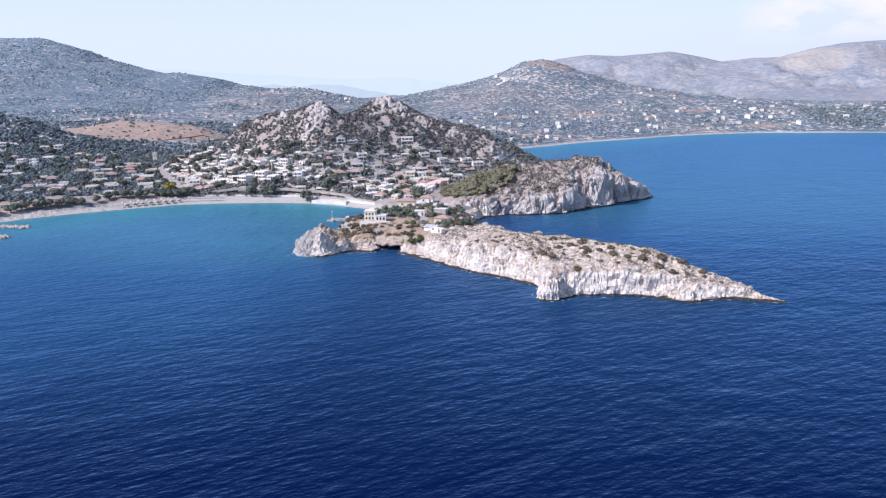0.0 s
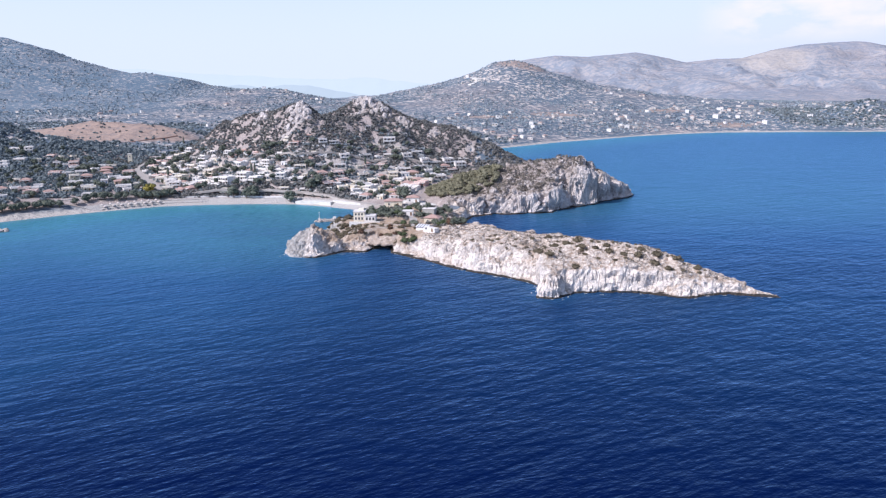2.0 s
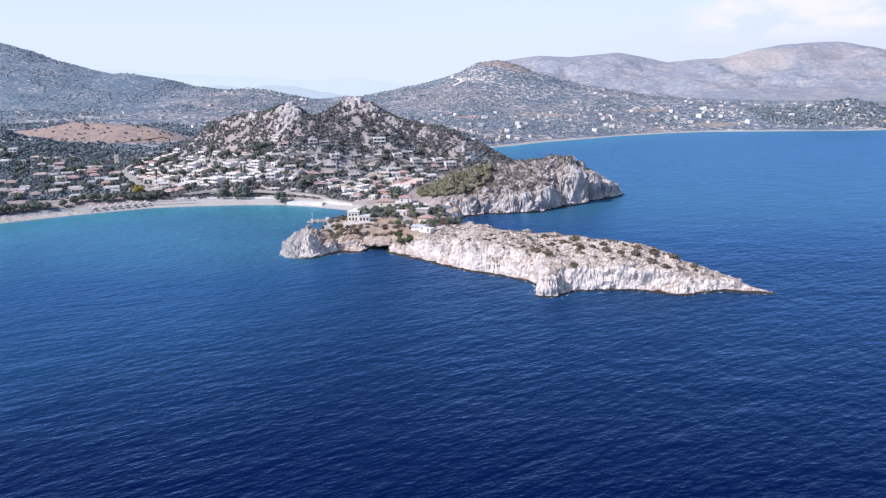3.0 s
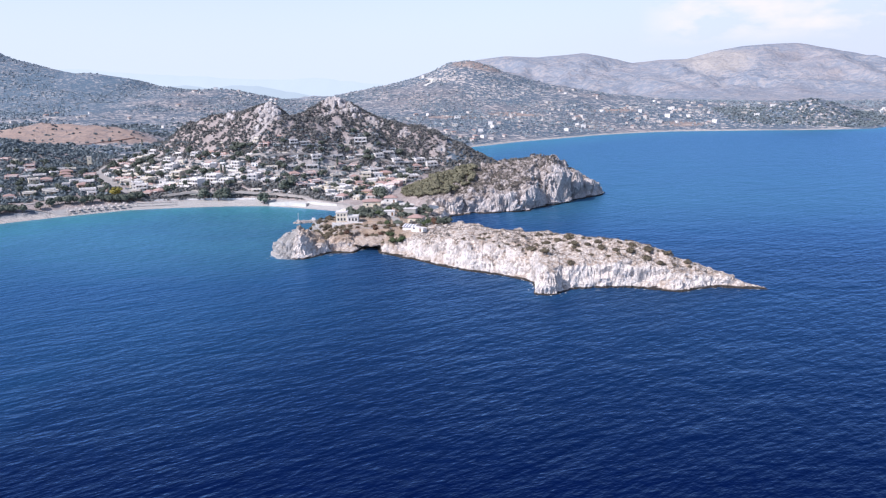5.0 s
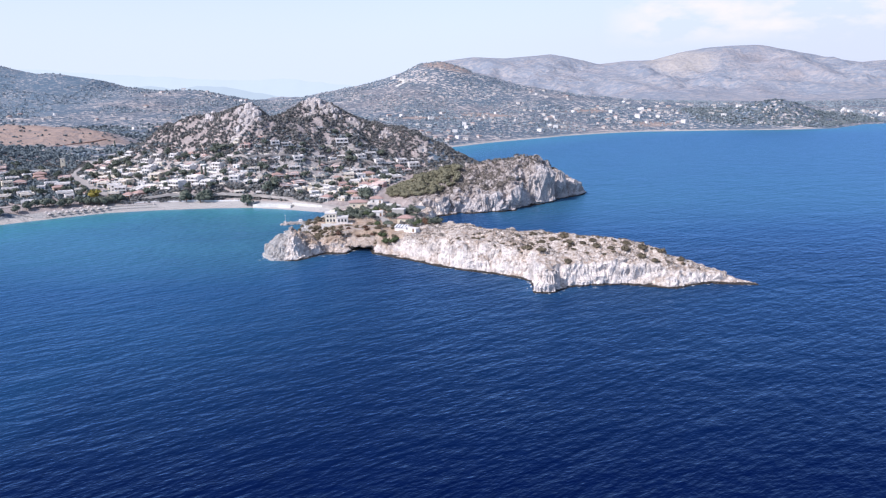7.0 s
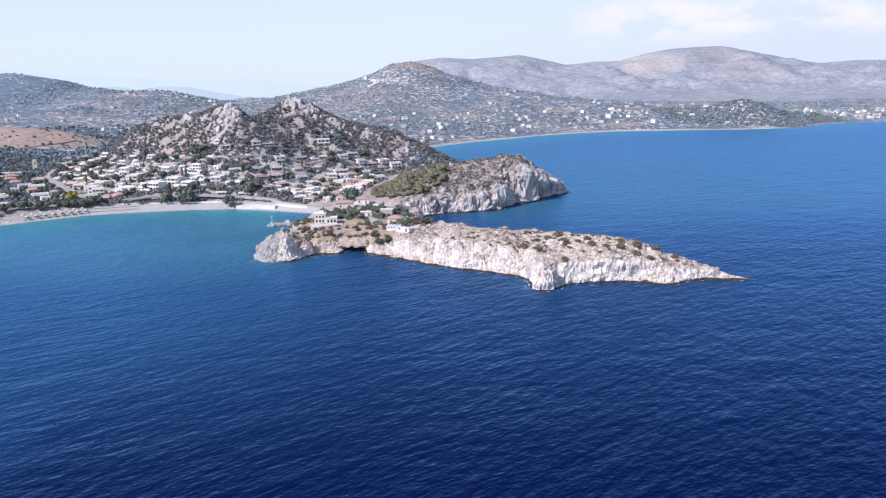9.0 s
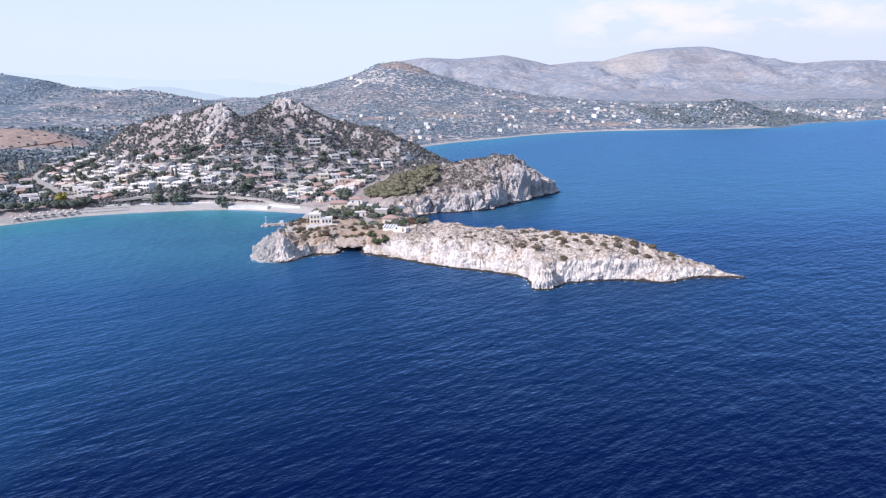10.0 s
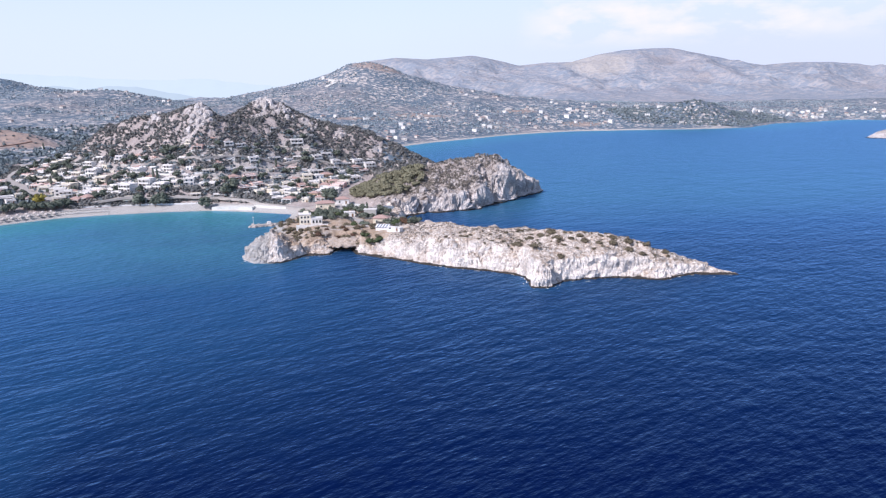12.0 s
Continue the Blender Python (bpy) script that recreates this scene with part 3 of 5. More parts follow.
def tube(bm, a, b, r0, r1, n=6):
    a, b = Vector(a), Vector(b)
    q = (b - a).to_track_quat('Z', 'Y')
    rings = []
    for p, r in ((a, r0), (b, r1)):
        rings.append([bm.verts.new(p + q @ Vector((r * math.cos(k * math.tau / n), r * math.sin(k * math.tau / n), 0))) for k in range(n)])
    for k in range(n):
        bm.faces.new((rings[0][k], rings[0][(k + 1) % n], rings[1][(k + 1) % n], rings[1][k]))
    bm.faces.new(rings[1])
    bm.faces.new(rings[0][::-1])
    return bm


def paint(name, colour, rough=0.75, worn=0.12, scale=0.9):
    """Painted plaster or plain coat with stains and a fine grain; a little different from thing to thing."""
    m, nt, b = material(name, rough, 0.3)
    n = noise_node(nt, scale, 5, 0.65)
    c = ramp(nt, n, [(0.3, tuple(v * (1 - 2 * worn) for v in colour)), (0.6, colour)])
    info = nt.nodes.new("ShaderNodeObjectInfo")
    c = mix(nt, ramp(nt, info.outputs["Random"], [(0.0, BW[0]), (1.0, (0.22,) * 3)]), c, tuple(v * 0.6 for v in colour))
    nt.links.new(c, b.inputs["Base Color"])
    bump(nt, b, noise_node(nt, 9.0, 3), 0.3, 0.02)
    return m


P_WHITE = paint("white_plaster", (0.80, 0.765, 0.745))
P_CREAM = paint("cream_plaster", (0.74, 0.66, 0.53))
P_IVORY = paint("ivory_plaster", (0.80, 0.725, 0.60))
P_PINK = paint("pink_plaster", (0.66, 0.43, 0.38))
P_OCHRE = paint("ochre_plaster", (0.56, 0.40, 0.28))
P_GREY = paint("bare_concrete", (0.42, 0.40, 0.38))
P_SLAB = paint("flat_roof_screed", (0.74, 0.69, 0.665), 0.85)
P_TILE = paint("terracotta_tiles", (0.45, 0.30, 0.265), 0.8, 0.2, 1.6)
P_BLUE = paint("blue_shutters", (0.12, 0.22, 0.36), 0.6)
P_WOOD = paint("brown_timber", (0.22, 0.13, 0.08), 0.7)
P_METAL = paint("galvanised_metal", (0.45, 0.47, 0.49), 0.45)
P_SLATE = paint("dark_roof_sheet", (0.20, 0.22, 0.27), 0.5)
P_STRAW = paint("faded_canvas", (0.60, 0.52, 0.49), 0.9)
P_ROAD = paint("pale_road", (0.40, 0.36, 0.335), 0.9, 0.1, 0.3)
P_EARTH = paint("red_earth", (0.27, 0.165, 0.13), 0.95, 0.15, 0.2)
P_QUAY = paint("quay_concrete", (0.62, 0.59, 0.55), 0.85, 0.1, 0.4)
P_STONE = paint("armour_stone", (0.43, 0.38, 0.35), 0.9, 0.2, 1.2)
m, nt, b = material("window_glass", 0.08, 0.6)
b.inputs["Base Color"].default_value = (0.03, 0.04, 0.05, 1)
P_GLASS = m


def foliage(name, dark, light, island=False):
    m, nt, b = material(name, 0.75, 0.15)
    if island:
        fac = nt.nodes.new("ShaderNodeNewGeometry").outputs["Random Per Island"]
    else:
        fac = nt.nodes.new("ShaderNodeObjectInfo").outputs["Random"]
    n = noise_node(nt, 0.7, 4, 0.7)
    c = mix(nt, n, ramp(nt, fac, [(0.0, dark), (1.0, light)]), tuple((p + q) * 0.4 for p, q in zip(dark, light)))
    nt.links.new(c, b.inputs["Base Color"])
    return m


L_TREE = foliage("tree_leaves", (0.09, 0.108, 0.088), (0.175, 0.19, 0.15))
L_PINE = foliage("pine_needles", (0.165, 0.157, 0.105), (0.27, 0.25, 0.17))
L_YELLOW = foliage("yellowing_leaves", (0.26, 0.22, 0.05), (0.32, 0.27, 0.07))
L_SHRUB = foliage("shrub_leaves", (0.095, 0.08, 0.056), (0.175, 0.145, 0.10))
L_GREEN = foliage("bright_shrub_leaves", (0.05, 0.068, 0.032), (0.082, 0.10, 0.05))
L_RUST = foliage("rusty_shrub_leaves", (0.10, 0.06, 0.045), (0.15, 0.09, 0.06))
# scrub leaves lifted a little for haze over the hill
L_STUFF = foliage("scrub_leaves", (0.115, 0.12, 0.12), (0.235, 0.222, 0.212), True)
L_DRY = foliage("dry_scrub_leaves", (0.13, 0.117, 0.10), (0.265, 0.23, 0.20), True)
# woodland and far scrub: leaf colours paled and blued to imitate distance haze
L_WOOD = foliage("hazed_woodland_leaves", (0.135, 0.17, 0.19), (0.225, 0.258, 0.272), True)
L_HAZE = foliage("hazed_scrub_leaves", (0.23, 0.285, 0.335), (0.36, 0.405, 0.435), True)
BARK = paint("bark", (0.16, 0.12, 0.09), 0.9)

# ---- houses ----
def window(root, x, y, z, w, h, shutter=None):
    """A framed window with its pane, on a wall that faces -y."""
    f = bmesh.new()
    for d in ((x - w / 2 - 0.1, x + w / 2 + 0.1, y - 0.10, y, z + h, z + h + 0.1), (x - w / 2 - 0.1, x + w / 2 + 0.1, y - 0.16, y, z - 0.1, z),
              (x - w / 2 - 0.1, x - w / 2, y - 0.10, y, z, z + h), (x + w / 2, x + w / 2 + 0.1, y - 0.10, y, z, z + h)):
        box(f, *d)
    fr = part("window", f, shutter or P_WHITE, root)
    block("pane", (x - w / 2, x + w / 2, y - 0.04, y - 0.01, z, z + h), P_GLASS, fr)


def hip(bm, w, d, z, h, over=0.5):
    x, y = w / 2 + over, d / 2 + over
    r = max(x - y, 0.0)
    v = [bm.verts.new(p) for p in ((-x, -y, z), (x, -y, z), (x, y, z), (-x, y, z), (-r, 0, z + h), (r + 0.01, 0, z + h))]
    u = [bm.verts.new((q.co.x, q.co.y, z - 0.18)) for q in v[:4]]
    for f in ((0, 1, 5, 4), (1, 2, 5), (2, 3, 4, 5), (3, 0, 4)):
        bm.faces.new([v[i] for i in f])
    for k in range(4):
        bm.faces.new((u[k], u[(k + 1) % 4], v[(k + 1) % 4], v[k]))
    bm.faces.new(u[::-1])
    return bm


def house(w, d, storeys, wall, roof, label, porch=True, shutter=None, tank=False):
    root = new("house")
    root.empty_display_size = 1
    H = 3.0 * storeys + 0.2
    body = box(bmesh.new(), -w / 2, w / 2, -d / 2, d / 2, -4.0, H)
    part("wall", body, wall, root)
    if roof == 'tile':
        part("roof", hip(bmesh.new(), w, d, H + 0.19, 1.7), P_TILE, root, "terracotta tiled hip roof")
    else:
        part("roof", box(bmesh.new(), -w / 2 - 0.35, w / 2 + 0.35, -d / 2 - 0.35, d / 2 + 0.35, H + 0.003, H + 0.28), P_SLAB, root)
        q = bmesh.new()
        for e in ((-w / 2, w / 2, -d / 2, -d / 2 + 0.2), (-w / 2, w / 2, d / 2 - 0.2, d / 2), (-w / 2, -w / 2 + 0.2, -d / 2 + 0.2, d / 2 - 0.2), (w / 2 - 0.2, w / 2, -d / 2 + 0.2, d / 2 - 0.2)):
            box(q, *e, H + 0.283, H + 0.75)
        part("parapet", q, wall, root)
    for s in range(storeys):
        n = max(2, int(w / 3.2))
        for k in range(n):
            x = -w / 2 + (k + 0.5) * w / n
            if s == 0 and k == n // 2:
                block("door", (x - 0.55, x + 0.55, -d / 2 - 0.06, -d / 2 - 0.002, 0.0, 2.1), shutter or P_WOOD, root)
            else:
                window(root, x, -d / 2 - 0.003, 3.0 * s + 0.95, 1.3, 1.25, shutter)
    if porch:
        deep = 2.4
        for s in range(storeys):
            block("canopy" if s == storeys - 1 else "balcony", (-w / 2, w / 2, -d / 2 - deep, -d / 2 - 0.17, 3.0 * s + 2.62, 3.0 * s + 2.84), P_SLAB, root)
            if s:
                rail = bmesh.new()
                box(rail, -w / 2, w / 2, -d / 2 - deep, -d / 2 - deep + 0.08, 3.0 * s - 0.157, 3.0 * s + 0.75)
                part("railing", rail, wall, root)
        for x in (-w / 2 + 0.15, 0.6, w / 2 - 0.15):
            block("post", (x - 0.14, x + 0.14, -d / 2 - deep + 0.1, -d / 2 - deep + 0.38, -3.5, 3.0 * storeys - 0.384), wall, root)
        block("terrace", (-w / 2 - 0.4, w / 2 + 0.4, -d / 2 - deep - 0.6, -d / 2 - 0.004, -4.0, -0.05), P_QUAY, root)
    if tank:
        block("water_tank", (w / 4 - 0.6, w / 4 + 0.6, 0.5, 1.5, H + 0.283, H + 1.5), P_METAL, root)
    else:
        block("chimney", (-w / 3 - 0.3, -w / 3 + 0.3, 0.6, 1.2, H + (0.9 if roof == 'tile' else 0.283), H + 1.6), wall, root)
    return tagged(root, label, "house", "houses of the village")


KINDS = {
    'small': [lambda: house(7, 7, 1, P_WHITE, 'flat', "small white flat-roofed house among trees", False, P_BLUE),
              lambda: house(6, 8, 1, P_CREAM, 'flat', "small cream flat-roofed house among trees", False, tank=True),
              lambda: house(8, 6, 1, P_WHITE, 'flat', "small white house with brown shutters", True, P_WOOD)],
    'wide': [lambda: house(12, 7.5, 1, P_WHITE, 'flat', "long white house with a shaded veranda", True, P_BLUE),
             lambda: house(10, 7.5, 1, P_CREAM, 'flat', "long cream house with a shaded veranda", True, tank=True),
             lambda: house(11, 8, 1, P_WHITE, 'flat', "long white house with brown shutters", True, P_WOOD, tank=True),
             lambda: house(10, 8, 1, P_PINK, 'flat', "long pink house with a flat roof", True)],
    'two': [lambda: house(9, 8, 2, P_WHITE, 'flat', "two-storey white house with a long balcony", True, P_BLUE, tank=True),
            lambda: house(11, 8, 2, P_WHITE, 'flat', "broad two-storey white house with balconies", True, P_WOOD),
            lambda: house(9, 8, 2, P_CREAM, 'flat', "two-storey cream house with a balcony", True)],
    'red': [lambda: house(9, 7, 1, P_WHITE, 'tile', "white house with a red tiled roof", True),
            lambda: house(10, 8, 1, P_OCHRE, 'tile', "ochre house with a red tiled roof", False, P_WOOD),
            lambda: house(9, 8, 1, P_PINK, 'tile', "pink house with a red tiled roof", True)],
}
PLACES = {
    'small': [(-514, 577), (-464, 528), (-451, 510), (-438, 490), (-465, 557), (-446, 574), (-414, 565), (-375, 547), (-369, 434),
              (-304, 476), (-330, 548), (-294, 525), (-393, 740), (-392, 701), (-271, 519), (-259, 539), (-252, 558), (-234, 553),
              (-197, 515), (-265, 493), (-169, 531), (-178, 501), (-165, 493), (-144, 528), (-137, 558), (-120, 557), (-111, 568),
              (-104, 521), (-126, 497), (-83, 570), (-146, 484), (-135, 480), (-426, 594), (-426, 570)],
    'wide': [(-460, 570), (-405, 492), (-444, 590), (-415, 578), (-399, 556), (-396, 526), (-380, 536), (-343, 466), (-332, 474),
             (-318, 452), (-341, 520), (-328, 558), (-310, 541), (-330, 573), (-296, 569), (-287, 508), (-277, 484), (-291, 540),
             (-273, 559), (-203, 528), (-239, 508), (-252, 497), (-217, 483), (-201, 484), (-189, 524), (-172, 516), (-158, 522),
             (-157, 511), (-151, 501), (-158, 556), (-146, 568), (-144, 543), (-140, 520), (-128, 538), (-126, 551), (-140, 506),
             (-130, 513), (-112, 536), (-121, 478), (-102, 545), (-91, 559), (-70, 577)],
    'two': [(-280, 554), (-225, 502), (-188, 485), (-175, 536), (-213, 520), (-201, 538), (-244, 500), (-117, 524), (-112, 550),
            (-99, 554), (-82, 566), (-72, 566), (-231, 481), (-311, 570)],
    'red': [(-388, 456), (-362, 516), (-349, 453), (-364, 544), (-224, 513), (-114, 496), (-103, 506), (-108, 476), (-187, 539),
            (-243, 550), (-126, 522), (-103, 462)],
}
rng = random.Random(5)
SHORE_ROAD = [(-372, 395), (-352, 415), (-320, 447), (-292, 463), (-262, 472), (-232, 478), (-200, 481), (-172, 480), (-150, 472), (-130, 458), (-112, 446), (-100, 440)]
HILL_ROAD = [(-270, 471), (-283, 486), (-298, 502), (-311, 517), (-328, 538), (-344, 558), (-352, 600), (-370, 640)]
UPPER_ROAD = [(-311, 517), (-285, 530), (-255, 528), (-225, 531), (-190, 518), (-160, 530), (-125, 544), (-95, 551)]
NECK_ROAD = [(-108, 478), (-98, 470), (-92, 455), (-90, 440), (-88, 420), (-82, 400), (-76, 380), (-72, 352)]
FIELD_ROAD = [(-454, 725), (-446, 735), (-438, 749), (-431, 764), (-424, 779)]
FARM_ROAD = [(-458, 708), (-439, 686), (-424, 671), (-412, 657)]
built = []                       # x, y, reach of all that stands on the ground
for line, wide in ((SHORE_ROAD, 2.6), (HILL_ROAD, 5.0), (NECK_ROAD, 2.2)):
    for p, q in zip(line, line[1:]):
        n = int(math.hypot(q[0] - p[0], q[1] - p[1]) / 3) + 1
        built += [(p[0] + (q[0] - p[0]) * k / n, p[1] + (q[1] - p[1]) * k / n, wide) for k in range(n)]


def clear(x, y, r):
    return all((x - a) ** 2 + (y - c) ** 2 > (r + q) ** 2 for a, c, q in built)


def facing(x, y):
    e = 8.0
    gx = ground(x + e, y) - ground(x - e, y)
    gy = ground(x, y + e) - ground(x, y - e)
    if math.hypot(gx, gy) < 0.6:
        return rng.choice((-20, 0, 10, 90))
    return max(-35, min(35, math.degrees(math.atan2(-gx, max(gy, 0.5))))) + rng.uniform(-9, 9)


protos = {}


def settle(kind, x, y, force=False):
    if not force and not clear(x, y, 6.0):
        return
    k = (kind, rng.randrange(len(KINDS[kind])))
    turn = facing(x, y)
    fx, fy = x + 5 * math.sin(radians(turn)), y - 5 * math.cos(radians(turn))
    m = pose(x, y, max(min(ground(fx, fy) + 0.3, ground(x, y) + 0.3), 1.0), 0, 0, turn) @ Matrix.Scale(rng.uniform(0.66, 0.88), 4)
    if k not in protos:
        protos[k] = KINDS[kind][k[1]]()
        protos[k].matrix_basis = m
    else:
        ob = copy_thing(protos[k], Matrix())
        ob.matrix_basis = m
    built.append((x, y, 5.0))


for kind, places in PLACES.items():
    for x, y in places:
        settle(kind, x, y, True)

def spots(ring, n, r):
    xs, ys = [p[0] for p in ring], [p[1] for p in ring]
    out = []
    for _ in range(n * 40):
        x, y = rng.uniform(min(xs), max(xs)), rng.uniform(min(ys), max(ys))
        if float(inland(np.array([x]), np.array([y]), ring)[0]) > 0 and clear(x, y, r):
            out.append((x, y))
            built.append((x, y, r))
            if len(out) == n:
                break
    return out


for ring, n in ((VILLAGE, 125), (WEST, 36)):
    for x, y in spots(ring, n, 3.0):
        built.pop()
        settle(rng.choice(('small', 'small', 'small', 'wide', 'wide', 'wide', 'wide', 'two', 'red')), x, y, True)



def garden_wall():
    root = new("garden_wall")
    block("wall", (-4.5, 4.5, -0.15, 0.15, -1.5, 1.0), P_WHITE, root)
    block("coping", (-4.6, 4.6, -0.2, 0.2, 1.003, 1.1), P_SLAB, root)
    for x in (-4.75, 4.75):
        block("pillar", (x - 0.147, x + 0.147, -0.25, 0.25, -1.5, 1.4), P_WHITE, root)
    return tagged(root, "low white garden wall between the houses", "wall", "garden walls")


proto = None
for x, y in spots(VILLAGE, 60, 1.6) + spots(WEST, 10, 1.6):
    m = pose(x, y, ground(x, y) + 0.1, 0, 0, facing(x, y))
    if proto is None:
        proto = garden_wall()
        proto.matrix_basis = m
    else:
        copy_thing(proto, m)

# ---- villa, shed and small buildings on the neck of the peninsula ----
def villa():
    root = new("villa")
    block("upper_wing", (-7, -0.5, -3.6, 4, -3, 5.3), P_IVORY, root, "cream plastered two-storey wing")
    block("lower_wing", (-0.496, 6, -4.6, 3, -3, 2.8), P_WHITE, root)
    block("roof", (-7.3, -0.2, -3.9, 4.3, 5.304, 5.55), P_SLAB, root)
    block("terrace", (-0.195, 6.3, -4.9, 3.3, 2.804, 3.0), P_SLAB, root)
    q = bmesh.new()
    box(q, -0.1, 6.3, -4.9, -4.75, 3.004, 3.7)
    box(q, 6.15, 6.3, -4.746, 3.3, 3.004, 3.7)
    part("parapet", q, P_WHITE, root)
    block("stair_tower", (-4.5, -1.5, 0.5, 3.8, 5.554, 6.5), P_IVORY, root)
    for x in (-5.6, -3.7, -1.9):
        window(root, x, -3.605, 3.3, 1.0, 1.2)
        window(root, x, -3.605, 0.6, 1.0, 1.5)
    for x in (1.0, 2.9, 4.8):
        window(root, x, -4.605, 0.5, 1.1, 1.6)
    block("garden_wall", (-9, 9, -8.0, -7.7, -3, 0.3), P_WHITE, root)
    root.matrix_basis = pose(-101.5, 374.5, ground(-103, 374) + 0.1, 0, 0, 6) @ Matrix.Scale(0.92, 4)
    tagged(root, "white two-storey villa with a roof terrace above the cove", "villa")
    built.append((-103, 374, 9))


def shed():
    root = new("shed")
    part("wall", box(bmesh.new(), -4, 4, -4.5, 4.5, -3, 2.9), P_WHITE, root)
    for side in (-1, 1):
        bm = bmesh.new()
        v = [bm.verts.new(p) for p in ((0, -4.9, 4.4), (0, 4.9, 4.4), (side * 4.5, 4.9, 2.85), (side * 4.5, -4.9, 2.85))]
        u = [bm.verts.new((p.co.x, p.co.y, p.co.z - 0.12)) for p in v]
        bm.faces.new(v if side < 0 else v[::-1])
        bm.faces.new(u[::-1] if side < 0 else u)
        for k in range(4):
            bm.faces.new((v[k], v[(k + 1) % 4], u[(k + 1) % 4], u[k]))
        slope = part("roof", bm, P_SLATE, root, "grey metal roof sheets")
        for k in range(5):
            y = -4.2 + k * 2.1
            bm = bmesh.new()
            e = [bm.verts.new(p) for p in ((side * 0.25, y - 0.45, 4.34), (side * 0.25, y + 0.45, 4.34), (side * 4.4, y + 0.45, 2.92), (side * 4.4, y - 0.45, 2.92))]
            h = [bm.verts.new((p.co.x, p.co.y, p.co.z + 0.07)) for p in e]
            bm.faces.new(h if side < 0 else h[::-1])
            for j in range(4):
                bm.faces.new((e[j], e[(j + 1) % 4], h[(j + 1) % 4], h[j]))
            part("roof_strip", bm, P_WHITE, slope, "white roof strip")
    bm = bmesh.new()
    for y in (-4.5, 4.32):
        v = [bm.verts.new(p) for p in ((-4, y, 2.9), (4, y, 2.9), (0, y, 4.25), (-4, y + 0.18, 2.9), (4, y + 0.18, 2.9), (0, y + 0.18, 4.25))]
        bm.faces.new(v[:3]), bm.faces.new(v[3:][::-1])
    part("gable", bm, P_WHITE, root)
    window(root, -1.8, -4.505, 0.9, 1.1, 1.2)
    block("door", (1.0, 2.2, -4.56, -4.502, 0, 2.1), P_BLUE, root)
    root.matrix_basis = pose(-63, 338, ground(-63, 338) + 0.2, 0, 0, 66) @ Matrix.Scale(0.72, 4)
    tagged(root, "white shed with a striped grey and white pitched roof", "shed")
    built.append((-63, 338, 7))


def hut(x, y, turn, w, d, h, wall, label, roof='flat'):
    root = new("outbuilding")
    part("wall", box(bmesh.new(), -w / 2, w / 2, -d / 2, d / 2, -3, h), wall, root)
    if roof == 'tile':
        part("roof", hip(bmesh.new(), w, d, h + 0.19, 1.4), P_TILE, root, "terracotta tiled roof")
    else:
        block("roof", (-w / 2 - 0.2, w / 2 + 0.2, -d / 2 - 0.2, d / 2 + 0.2, h + 0.004, h + 0.2), P_SLAB, root)
    window(root, -w / 4, -d / 2 - 0.004, 0.9, 1.0, 1.1)
    block("door", (w / 5, w / 5 + 1.0, -d / 2 - 0.06, -d / 2 - 0.003, 0, 2.0), P_WOOD, root)
    root.matrix_basis = pose(x, y, ground(x, y) + 0.2, 0, 0, turn)
    tagged(root, label, "outbuilding")
    built.append((x, y, max(w, d) * 0.6))


def tower(x, y):
    root = new("tower")
    part("wall", box(bmesh.new(), -1.7, 1.7, -1.7, 1.7, -3, 8.2), P_CREAM, root)
    block("cornice", (-1.9, 1.9, -1.9, 1.9, 8.203, 8.5), P_SLAB, root)
    window(root, 0, -1.704, 5.4, 0.8, 1.1)
    block("door", (-0.5, 0.5, -1.76, -1.703, 0, 2.0), P_WOOD, root)
    root.matrix_basis = pose(x, y, ground(x, y) + 0.1, 0, 0, 20)
    tagged(root, "square pale plastered tower among dark trees", "tower")
    built.append((x, y, 3))


villa()
shed()
tower(-373, 597)
hut(-82, 396, 5, 6, 4, 2.7, P_WHITE, "small white outbuilding behind a green hedge")
hut(-64, 372, -12, 8, 6, 3.0, P_CREAM, "cream house with a terracotta roof near the inlet", 'tile')
hut(-98, 432, 8, 11, 7, 3.2, P_CREAM, "cream house with a terracotta roof by the cove", 'tile')
hut(-70, 398, -8, 7, 5, 4.5, P_GREY, "tall grey-blue building beside cypress trees")
hut(-58, 326, -32, 7, 3, 1.6, P_WHITE, "low white terrace building on the cliff edge")
hut(-88, 446, 4, 8, 6, 3.0, P_WHITE, "white house with a terracotta roof on the neck", 'tile')

